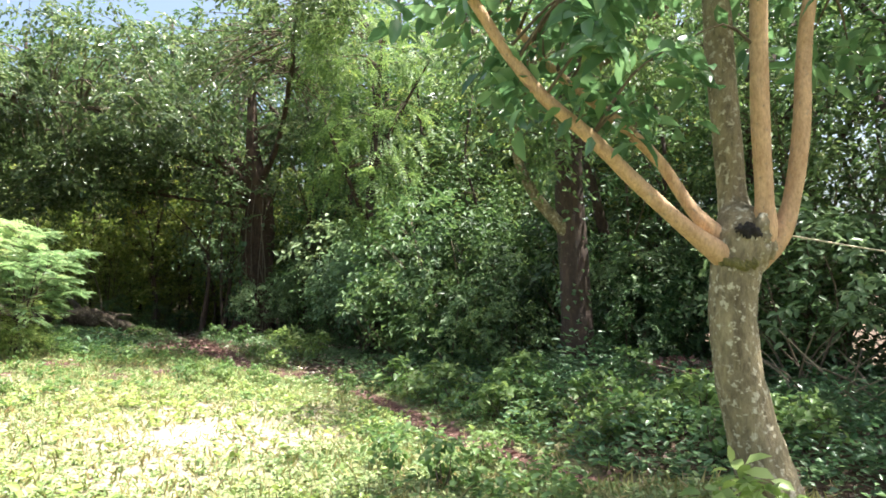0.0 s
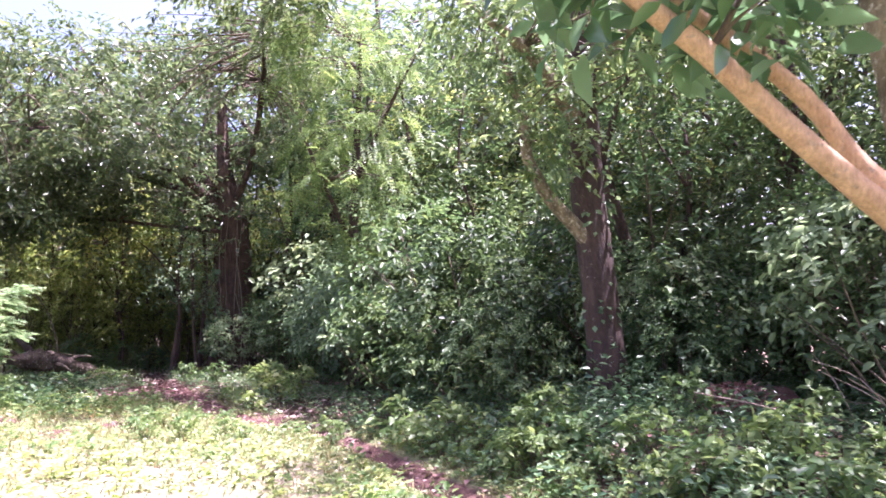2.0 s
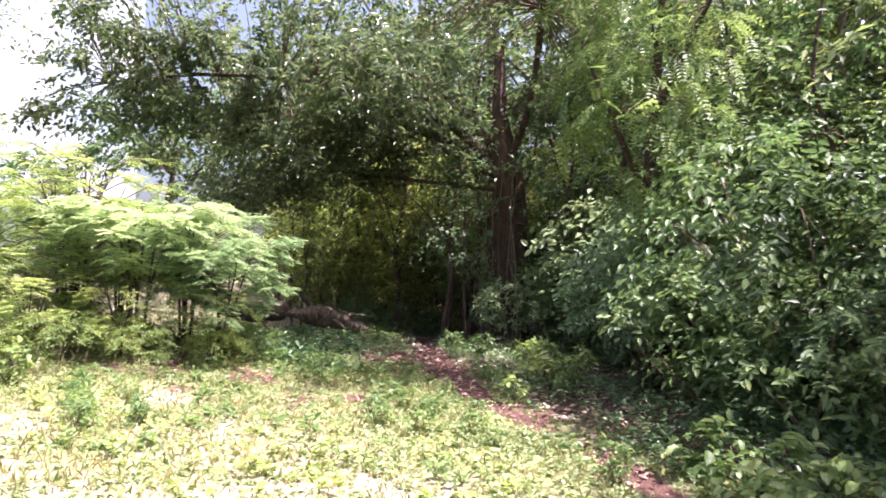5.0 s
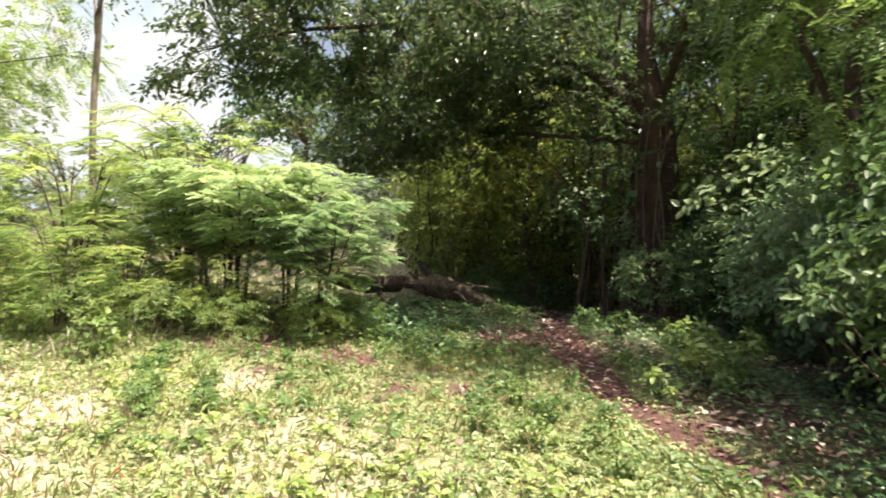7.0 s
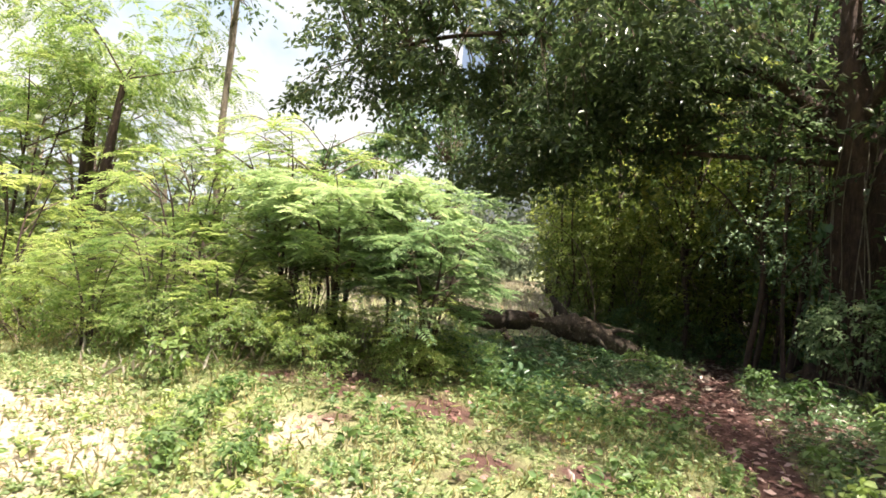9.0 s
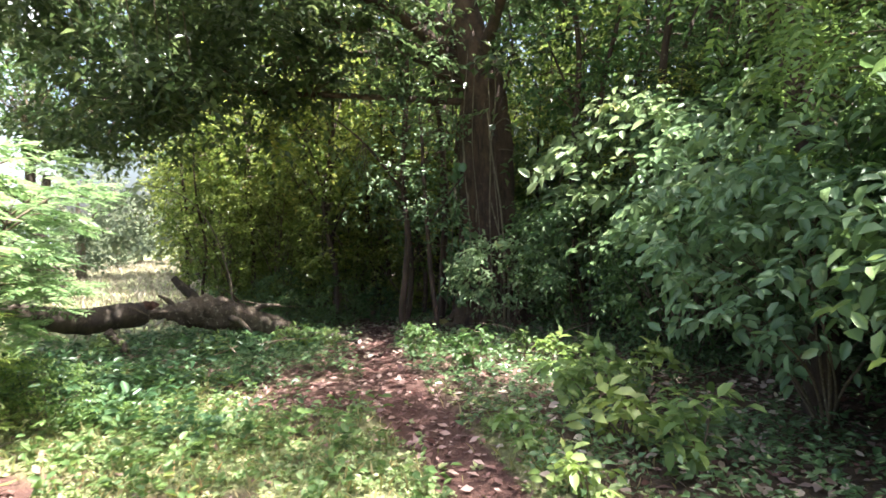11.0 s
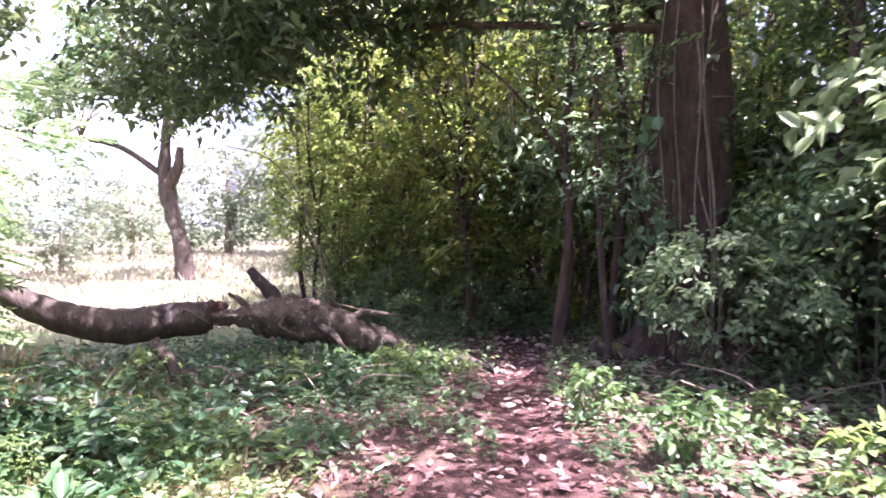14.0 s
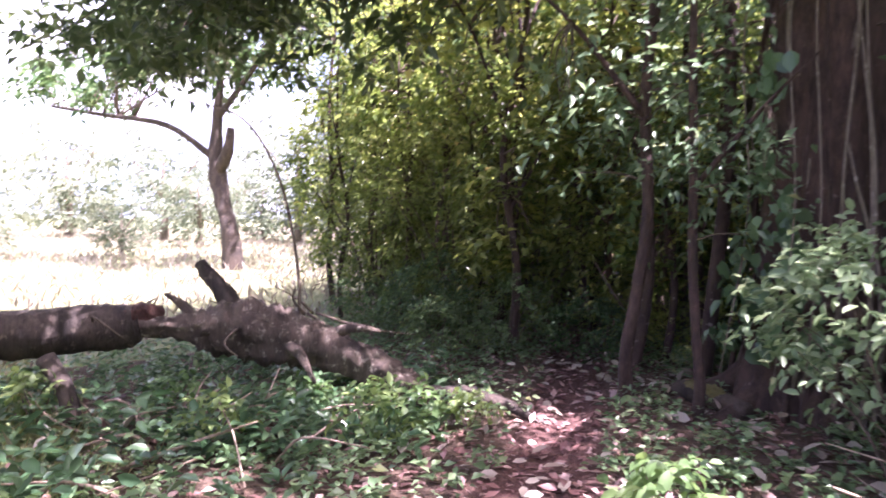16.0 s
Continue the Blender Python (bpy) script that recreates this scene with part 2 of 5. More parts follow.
def blades(p, d, n, length, width, fold=0.22, droop=0.18, fine=False):
    """Leaf blades from base points p along d, faces turned to n. Returns co, loops, starts."""
    p, d, n = np.asarray(p, float), unit(np.asarray(d, float)), np.asarray(n, float)
    s = unit(np.cross(d, n))
    n = np.cross(s, d)
    k = len(p)
    length, width = np.broadcast_to(length, (k,))[:, None], np.broadcast_to(width, (k,))[:, None]
    if fine == "hex":
        m1, m2 = p + d * length * 0.3, p + d * length * 0.68 - n * length * droop * 0.35
        lift = n * width * fold
        v = np.stack([p, m1 + s * width * 0.45 + lift, m2 + s * width * 0.42 + lift, p + d * length - n * length * droop,
                      m2 - s * width * 0.42 + lift, m1 - s * width * 0.45 + lift], 1)
        face, size, count = np.array([0, 1, 2, 3, 0, 3, 4, 5]), [4, 4], 6
    elif not fine:
        v = np.stack([p, p + d * length * 0.45 + s * width * 0.5 + n * width * fold,
                      p + d * length - n * length * droop, p + d * length * 0.45 - s * width * 0.5 + n * width * fold], 1)
        face, size, count = np.array([0, 1, 2, 0, 2, 3]), [3, 3], 4
    else:
        m1, m2 = p + d * length * 0.32, p + d * length * 0.68 - n * length * droop * 0.35
        lift = n * width * fold
        v = np.stack([p, m1, m2, p + d * length - n * length * droop,
                      m1 + s * width * 0.46 + lift, m2 + s * width * 0.42 + lift * 0.8,
                      m1 - s * width * 0.46 + lift, m2 - s * width * 0.42 + lift * 0.8], 1)
        face = np.array([0, 4, 1, 0, 1, 6, 1, 4, 5, 2, 1, 2, 7, 6, 2, 5, 3, 2, 3, 7])
        size, count = [3, 3, 4, 4, 3, 3], 8
    loops = (face[None, :] + count * np.arange(k)[:, None]).ravel()
    starts = (np.concatenate([[0], np.cumsum(size)[:-1]])[None, :] + len(face) * np.arange(k)[:, None]).ravel()
    return v.reshape(-1, 3), loops, starts


def joined(pieces):
    co, loops, starts, nv, nl = [], [], [], 0, 0
    for c, l, s in pieces:
        co.append(c)
        loops.append(np.asarray(l) + nv)
        starts.append(np.asarray(s) + nl)
        nv, nl = nv + len(c), nl + len(l)
    return np.concatenate(co), np.concatenate(loops), np.concatenate(starts)


def smooth_line(pts, steps=6):
    """A Catmull-Rom line through rows of (x, y, z, r)."""
    a = np.asarray(pts, float)
    a = np.vstack([2 * a[0] - a[1], a, 2 * a[-1] - a[-2]])
    out = []
    for i in range(1, len(a) - 2):
        for u in np.linspace(0, 1, steps, endpoint=False):
            out.append(0.5 * (2 * a[i] + (a[i + 1] - a[i - 1]) * u + (2 * a[i - 1] - 5 * a[i] + 4 * a[i + 1] - a[i + 2]) * u * u
                              + (3 * a[i] - a[i - 1] - 3 * a[i + 1] + a[i + 2]) * u ** 3))
    out.append(a[-2])
    return np.array(out)


def tube(pts, sides=7, steps=5, rough=0.0, seed=0, flute=0.0):
    """A tapered, uneven stem along rows of (x, y, z, r), closed at both ends."""
    line = smooth_line(pts, steps) if steps > 1 else np.asarray(pts, float)
    c, r = line[:, :3], np.maximum(line[:, 3], 0.0015)
    way = unit(np.gradient(c, axis=0))
    ref = np.array([0.31, 0.95, 0.05]) if abs(way[0][2]) > 0.6 else np.array([0.05, 0.1, 1.0])
    u = unit(np.cross(way, ref))
    w = np.cross(way, u)
    g = rng_of(seed)
    ang = np.linspace(0, 2 * math.pi, sides, endpoint=False)
    wob = 1 + rough * g.uniform(-1, 1, (len(c), sides))
    if flute:
        wob = wob * (1 + flute * np.cos(ang * 5 + 0.7)[None, :] * np.linspace(1, 0.4, len(c))[:, None] + flute * 0.6 * np.cos(ang * 3 + 2)[None, :])
    ring = c[:, None, :] + (r[:, None] * wob)[:, :, None] * (np.cos(ang)[None, :, None] * u[:, None, :] + np.sin(ang)[None, :, None] * w[:, None, :])
    k = len(c)
    i, j = np.meshgrid(np.arange(k - 1), np.arange(sides), indexing="ij")
    j2 = (j + 1) % sides
    quads = np.stack([i * sides + j, i * sides + j2, (i + 1) * sides + j2, (i + 1) * sides + j], -1).reshape(-1)
    loops = np.concatenate([quads, np.arange(sides)[::-1], (k - 1) * sides + np.arange(sides)])
    nq = (k - 1) * sides
    starts = np.concatenate([np.arange(nq) * 4, [nq * 4, nq * 4 + sides]])
    return ring.reshape(-1, 3), loops, starts


def clump_leaves(g, centres, radius, each, flat=0.7, droop=0.35, up=0.9):
    """Leaf bases, directions and face normals: three flat twig sprays of alternate leaves at each centre."""
    c = np.asarray(centres, float)
    k, per = len(c), max(2, int(round(each / 3)))
    r = np.broadcast_to(radius, (k,))[:, None, None, None]
    out = unit((c - c.mean(0)) * np.array([1, 1, 0.35]) + g.normal(size=c.shape) * 0.25)
    way = unit(out[:, None, :] * 0.75 + g.normal(size=(k, 3, 3)) * 0.55 + np.array([0, 0, 0.1 - 0.3 * droop]))
    way[:, :, 2] *= flat
    face = unit(g.normal(size=(k, 3, 3)) * 0.32 + out[:, None, :] * 0.35 + np.array([0, 0, up]))
    side = unit(np.cross(way, face))
    u = (np.arange(per) + g.uniform(0, 0.8, (k, 3, per))) / per
    hand = np.where(np.arange(per) % 2 == 0, 1.0, -1.0)[None, None, :, None]
    base = c[:, None, None, :] + way[:, :, None, :] * (r * (1.9 * u[..., None] - 0.75)) - np.array([0, 0, 1.0]) * (r * droop * 0.8 * u[..., None] ** 2)
    d = way[:, :, None, :] * 0.6 + side[:, :, None, :] * hand * 0.85 + g.normal(size=base.shape) * 0.22 + np.array([0, 0, -0.45 * droop])
    n = face[:, :, None, :] + g.normal(size=base.shape) * 0.28
    return base.reshape(-1, 3), d.reshape(-1, 3), n.reshape(-1, 3)


def fronds(g, p, d, length, pairs, leaflet, width, droop=0.25):
    """Feathered leaves: pairs of narrow leaflets along a rib."""
    k = len(p)
    d = unit(d)
    n0 = np.array([0, 0, 1.0]) + g.normal(size=(k, 3)) * 0.25
    s = unit(np.cross(d, n0))
    n0 = np.cross(s, d)
    u = np.linspace(0.15, 1.0, pairs)
    base = p[:, None, :] + d[:, None, :] * (length[:, None, None] * u[None, :, None]) - np.array([0, 0, 1.0]) * (length[:, None, None] * droop * (u ** 2)[None, :, None])
    taper = (0.55 + 0.75 * np.sin(u * math.pi * 0.85))[None, :, None]
    P, D, N, L = [], [], [], []
    for side in (-1, 1):
        P.append(base.reshape(-1, 3))
        dd = s[:, None, :] * side + d[:, None, :] * 0.55 + np.array([0, 0, -0.15]) + g.normal(size=base.shape) * 0.1
        D.append(dd.reshape(-1, 3))
        N.append((np.repeat(n0[:, None, :], pairs, 1) + g.normal(size=base.shape) * 0.12).reshape(-1, 3))
        L.append((leaflet * np.ones((k, 1, 1)) * taper).reshape(-1))
    P, D, N, L = np.concatenate(P), np.concatenate(D), np.concatenate(N), np.concatenate(L)
    return blades(P, D, N, L, width * L / leaflet, 0.1, 0.1)


def wave(x, y, seed=0):
    """Smooth ground noise from a few sine waves, about -1 to 1."""
    g = rng_of(900 + seed)
    s = 0
    for k in range(7):
        a, f, ph = g.uniform(0, 6.28), g.uniform(0.5, 1.6) * (1.35 ** k), g.uniform(0, 6.28)
        s = s + np.sin((x * math.cos(a) + y * math.sin(a)) * f + ph) / (1.25 ** k)
    return s / 3.0


# ---- the lie of the land ----
TRAIL = np.array([(3.4, 3.9), (2.3, 4.35), (1.2, 5.1), (0.26, 6.5), (-0.75, 8.5), (-1.5, 9.7), (-3.2, 11.3), (-4.5, 13.0), (-5.6, 14.6), (-6.4, 16.2), (-7.0, 17.6), (-7.8, 19.2)])


def trail_gap(x, y):
    """Distance from the trail, and which side: above 0 towards the wood."""
    x, y = np.asarray(x, float), np.asarray(y, float)
    best, side = np.full(x.shape, 1e9), np.zeros(x.shape)
    for (ax, ay), (bx, by) in zip(TRAIL[:-1], TRAIL[1:]):
        ux, uy = bx - ax, by - ay
        k = np.clip(((x - ax) * ux + (y - ay) * uy) / (ux * ux + uy * uy), 0, 1)
        dist = np.hypot(x - ax - k * ux, y - ay - k * uy)
        s = -(ux * (y - ay) - uy * (x - ax))
        near = dist < best
        best, side = np.where(near, dist, best), np.where(near, s, side)
    return best, np.sign(side)


def bump_at(x, y, cx, cy, r):
    return np.exp(-((x - cx) ** 2 + (y - cy) ** 2) / (2 * r * r))


def land(x, y):
    x, y = np.asarray(x, float), np.asarray(y, float)
    gap, side = trail_gap(x, y)
    bank = np.clip((gap - 0.25) / 1.8, 0, 1) * (side > 0) * np.clip((13.5 - y) / 4.0, 0, 1) * np.clip((y - 2.0) / 2.0, 0, 1)
    z = 0.36 * bank * bank * (3 - 2 * bank)
    z = z + 0.36 * bump_at(x, y, 1.7, 3.6, 0.75) + 0.42 * bump_at(x, y, -9.7, 11.0, 1.9) + 0.12 * bump_at(x, y, -4.4, 15.2, 1.6)
    z = z - 0.06 * np.exp(-(gap / 0.28) ** 2)
    near = np.exp(-((x + 3) ** 2 + (y - 10) ** 2) / 800.0)
    return z + near * (0.035 * wave(x, y, 1) + 0.012 * wave(x * 5, y * 5, 2)) - 0.02


def forest_side(x, y):
    gap, side = trail_gap(x, y)
    return np.clip(gap * side * 0.8 + 0.1 + 0.25 * wave(x, y, 4), 0, 1)


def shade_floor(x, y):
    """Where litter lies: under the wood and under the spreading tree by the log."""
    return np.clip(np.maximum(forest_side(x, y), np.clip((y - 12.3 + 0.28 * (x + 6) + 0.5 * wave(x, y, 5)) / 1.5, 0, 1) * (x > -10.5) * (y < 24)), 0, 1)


# Bare dirt on the left; patches near x -1 to -4 paint in bright sun.
DUST_SUN = [(-2.4, 6.3, 0.75), (-1.4, 6.5, 0.55), (-6.9, 7.1, 0.9), (-5.6, 6.3, 0.7), (-7.9, 7.3, 0.7), (-2.9, 7.5, 1.25), (-1.9, 6.0, 0.9), (-4.6, 8.3, 0.9), (-9.2, 10.2, 0.45), (-4.6, 6.2, 1.1), (-3.0, 4.6, 1.0), (-3.4, 6.6, 1.0), (-1.6, 7.6, 0.7), (-2.4, 5.2, 0.9), (-6.3, 9.0, 0.5)]
RED = [(-4.4, 10.6, 0.28), (-3.6, 11.0, 0.26), (-5.0, 9.9, 0.3), (-6.2, 10.6, 0.35), (-6.5, 9.5, 0.25), (-3.9, 9.0, 0.2), (-7.5, 10.3, 0.3), (-4.9, 11.3, 0.3), (-4.8, 12.5, 0.45), (-5.3, 13.1, 0.45), (-5.9, 13.9, 0.4), (-6.0, 14.9, 0.35), (-7.9, 9.6, 0.3), (-7.0, 10.2, 0.35), (-5.6, 11.2, 0.4), (-5.6, 13.0, 0.45), (-6.9, 11.0, 0.3), (-2.3, 10.9, 0.35)]


def bareness(x, y):
    gap, side = trail_gap(x, y)
    width = 0.23 + 0.06 * wave(x * 1.5, y * 1.5, 6) + 0.1 * np.clip((y - 11) / 3, 0, 1)
    red = np.exp(-(gap / width) ** 4)
    for cx, cy, r in RED:
        red = np.maximum(red, 0.95 * bump_at(x, y, cx, cy, r * 1.15) * np.clip(0.6 + 0.8 * wave(x * 2.6, y * 2.6, 21), 0, 1))
    dust_sun = 0
    for k, (cx, cy, r) in enumerate(DUST_SUN):
        dust_sun = np.maximum(dust_sun, (1.0 if k < 5 else 0.66) * bump_at(x, y, cx, cy, r))
    return red, dust_sun


def build_ground():
    def axis(lo, hi, step):
        far = 6 * (1.45 ** np.arange(1, 13))
        return np.concatenate([lo - far[::-1], np.arange(lo, hi, step), hi + far])
    xs, ys = axis(-14.0, 6.0, 0.1), axis(1.0, 22.0, 0.1)
    x, y = np.meshgrid(xs, ys)
    z = land(x, y)
    ny, nx = x.shape
    i, j = np.meshgrid(np.arange(ny - 1), np.arange(nx - 1), indexing="ij")
    quads = np.stack([i * nx + j, i * nx + j + 1, (i + 1) * nx + j + 1, (i + 1) * nx + j], -1).reshape(-1)
    me = raw_mesh("ground", np.stack([x, y, z], -1).reshape(-1, 3), quads, np.arange(len(quads) // 4) * 4, M_GROUND)
    red, dust_sun = bareness(x, y)
    for name, values in (("red", red), ("dust_sun", dust_sun), ("litter", shade_floor(x, y))):
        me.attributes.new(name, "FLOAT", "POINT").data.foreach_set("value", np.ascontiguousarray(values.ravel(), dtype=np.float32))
    tagged(new("ground", me), "red earth and rough weedy turf with a worn trail", "ground", kind="structure")


build_ground()


def scatter(g, n, lo_x, hi_x, lo_y, hi_y, keep):
    """n tries in a box, kept with the chance keep(x, y)."""
    x, y = g.uniform(lo_x, hi_x, n), g.uniform(lo_y, hi_y, n)
    ok = g.uniform(size=n) < keep(x, y)
    return x[ok], y[ok]


def rosettes(g, x, y, tall, leaf, width, each, fine=False):
    """Small leafy plants standing on the ground; tall and leaf are one value a plant."""
    k = len(x)
    z = land(x, y)
    p = np.repeat(np.stack([x, y, z], -1), each, 0)
    t, l = np.repeat(tall, each), np.repeat(leaf, each)
    az = g.uniform(0, 2 * math.pi, k * each)
    h = g.uniform(0.25, 1.0, k * each)
    out = np.stack([np.cos(az), np.sin(az), np.zeros(k * each)], -1)
    p = p + out * (t * 0.3 * g.uniform(0.1, 1.2, k * each))[:, None]
    p[:, 2] += t * h
    d = out + np.array([0, 0, 0.35]) + g.normal(size=p.shape) * 0.3
    n = np.array([0, 0, 1.0]) + g.normal(size=p.shape) * 0.35
    s = l * g.uniform(0.6, 1.15, k * each)
    return blades(p, d, n, s, s * width, 0.18, 0.2, fine)


def stuff(name, pieces, material, label, category):
    tagged(new(name, raw_mesh(name, *joined(pieces), material)), label, category, kind="stuff")


# ---- trees and shrubs ----
def leafy_shrub(name, seed, tall, wide, tufts, each, leaf, width, material, label, category, low=0.12, fine=False, droop=0.35, tuft=0.28, place=(0, 0, 0, 0, 1)):
    """Several stems from the ground that fork into tufts of leaves."""
    g = rng_of(seed)
    x, y, z, turn, scale = place
    root = thing(name, x, y, z, label, category, turn=turn, scale=scale)
    c = unit(g.normal(size=(tufts, 3))) * (g.uniform(0.35, 1.0, (tufts, 1)) ** 0.5)
    c[:, 0] *= wide
    c[:, 1] *= wide
    c[:, 2] = tall * (low + (1 - low) * (c[:, 2] * 0.5 + 0.5))
    c[:, :2] *= (0.75 + 0.35 * np.sin(c[:, 2:3] / tall * 2.6))
    stems = []
    for k in range(max(4, tufts // 16)):
        tip = c[g.integers(tufts)]
        a = g.uniform(0, 6.28)
        b = np.array([math.cos(a), math.sin(a), 0]) * g.uniform(0.02, 0.16) * wide
        mid = b * 0.6 + tip * np.array([0.35, 0.35, 0.5]) + g.normal(size=3) * 0.13 * wide
        stems.append(tube([(*b, 0.0045 * tall + 0.006), (*mid, 0.0035 * tall + 0.004), (*tip, 0.003)], 5, 4, 0.05, seed + k))
    for k in range(tufts // 6):
        tip = c[g.integers(tufts)]
        frm = tip * np.array([0.45, 0.45, 0.75])
        stems.append(tube([(*frm, 0.006), (*((frm + tip) / 2 + g.normal(size=3) * 0.03), 0.004), (*tip, 0.002)], 4, 2, 0, seed))
    part("stem_growth", raw_mesh("stem_growth", *joined(stems), M_TWIG), root, "thin brown woody stems", kind="stuff")
    p, d, n = clump_leaves(g, c, tuft * g.uniform(0.7, 1.3, tufts), each, 0.75, droop)
    p[:, 2] = np.maximum(p[:, 2], 0.03)
    size = leaf * g.uniform(0.6, 1.2, len(p))
    part("foliage", raw_mesh("foliage", *blades(p, d, n, size, size * width, 0.2, 0.22, fine), material), root)
    return root


def feather_shrub(name, seed, tall, wide, sprays, material, label, place, leaflet=0.085, low=0.25):
    """A slender shrub of flat sprays of feathered leaves on arching branches."""
    g = rng_of(seed)
    x, y, z, turn, scale = place
    root = thing(name, x, y, z, label, "shrub", turn=turn, scale=scale)
    feet = []
    for k in range(5):
        a = 1.25 * k + seed
        lean = wide * 0.34
        foot = smooth_line([(0.12 * math.cos(a), 0.12 * math.sin(a), -0.1, 0.032), (0.25 * lean * math.cos(a), 0.25 * lean * math.sin(a), tall * 0.35, 0.026),
                            (0.6 * lean * math.cos(a + 0.3), 0.6 * lean * math.sin(a + 0.3), tall * 0.7, 0.018), (lean * math.cos(a + 0.2), lean * math.sin(a + 0.2), tall * 0.97, 0.007)], 8)
        feet.append(foot)
        part("stem", raw_mesh("stem", *tube(foot, 6, 1, 0.08, seed + k), M_BARK_DARK), root, "slender dark stem")
    stems, P, D = [], [], []
    for k in range(sprays):
        foot = feet[k % 5]
        b = foot[int(g.uniform(low + 0.1, 0.92) * len(foot)), :3]
        reach = wide * g.uniform(0.4, 1.0)
        a = math.atan2(b[1], b[0]) + g.normal() * 1.0
        out = np.array([math.cos(a), math.sin(a), 0])
        reach *= 0.75
        m = b + out * reach * 0.55 + np.array([0, 0, reach * 0.3])
        e = b + out * reach + np.array([0, 0, reach * g.uniform(-0.1, 0.3)])
        line = smooth_line([(*b, 0.016), (*m, 0.01), (*e, 0.003)], 7)
        stems.append(tube(line, 4, 1, 0, seed))
        take = line[4::2, :3]
        q = np.repeat(take, 3, 0)
        az = a + np.tile([-0.9, 0.0, 0.9], len(take)) + g.normal(size=len(q)) * 0.35
        P.append(q + g.normal(size=q.shape) * 0.04)
        D.append(np.stack([np.cos(az), np.sin(az), g.uniform(-0.15, 0.45, len(q))], -1))
    part("branch_growth", raw_mesh("branch_growth", *joined(stems), M_TWIG), root, kind="stuff")
    P, D = np.concatenate(P), np.concatenate(D)
    part("foliage", raw_mesh("foliage", *fronds(g, P, D, g.uniform(0.3, 0.52, len(P)), 8, leaflet * 1.2, leaflet * 0.34), material), root)
    return root


def crown_tree(name, seed, trunk, limbs, crowns, leaf, width, bark, material, label, place=(0, 0, 0, 0, 1), fine=False, droop=0.35,
               sides=9, rough=0.06, flute=0.0, limb_bark=None, tuft=0.35, feather=False, limb_label="", category="tree", bare=2):
    """A trunk, limbs and a crown. crowns: rows of (centre, radii, tufts, leaves in each)."""
    g = rng_of(seed)
    x, y, z, turn, scale = place
    root = thing(name, x, y, z, label, category, turn=turn, scale=scale)
    part("trunk", raw_mesh("trunk", *tube(trunk, sides, 6, rough, seed, flute), bark), root)
    line = smooth_line(trunk, 4)
    nodes = list(line[int(len(line) * 0.45):, :3])
    for k, l in enumerate(limbs):
        part("limb", raw_mesh("limb", *tube(l, max(6, sides - 2), 6, rough * 0.7, seed + k), limb_bark or bark), root, limb_label)
        s = smooth_line(l, 4)
        nodes.extend(s[len(s) // 2:, :3])
    nodes = np.array(nodes)
    twigs, pieces = [], []
    for centre, radii, tufts, each in crowns:
        c = unit(g.normal(size=(tufts, 3))) * (g.uniform(0.15, 1.0, (tufts, 1)) ** 0.42) * np.array(radii) + np.array(centre)
        c += 0.18 * np.array(radii) * np.sin(c[:, [1, 2, 0]] * 2.1 + seed)
        for q in c[::bare]:
            frm = nodes[np.argmin(np.linalg.norm(nodes - q, axis=1))]
            span = np.linalg.norm(q - frm)
            mid = (frm + q) / 2 + np.array([0, 0, 0.12 * span]) + g.normal(size=3) * 0.07 * span
            twigs.append(tube([(*frm, 0.008 + 0.006 * span), (*mid, 0.006 + 0.003 * span), (*q, 0.003)], 4, 3, 0, seed))
        if feather:
            p, d, n = clump_leaves(g, c, tuft, each, 0.8, droop)
            pieces.append(fronds(g, p, d, g.uniform(0.22, 0.38, len(p)), 8, leaf, leaf * width, 0.45))
        else:
            p, d, n = clump_leaves(g, c, tuft * g.uniform(0.7, 1.25, tufts), each, 0.75, droop)
            size = leaf * g.uniform(0.6, 1.2, len(p))
            pieces.append(blades(p, d, n, size, size * width, 0.2, 0.22, fine))
    if twigs:
        part("twig_growth", raw_mesh("twig_growth", *joined(twigs), M_TWIG), root, kind="stuff")
    if pieces:
        part("crown", raw_mesh("crown", *joined(pieces), material), root)
    return root


def spot(x, y, turn=0.0, scale=1.0, sink=0.03):
    return (x, y, float(land(x, y)) - sink, turn, scale)


def again(ob, x, y, turn, scale, sink=0.03):
    """Another of the same kind, standing at (x, y)."""
    c = copy_thing(ob, Matrix.Identity(4))
    c.matrix_basis = pose(x, y, float(land(x, y)) - sink, 0, 0, turn) @ Matrix.Scale(scale, 4)
    return c


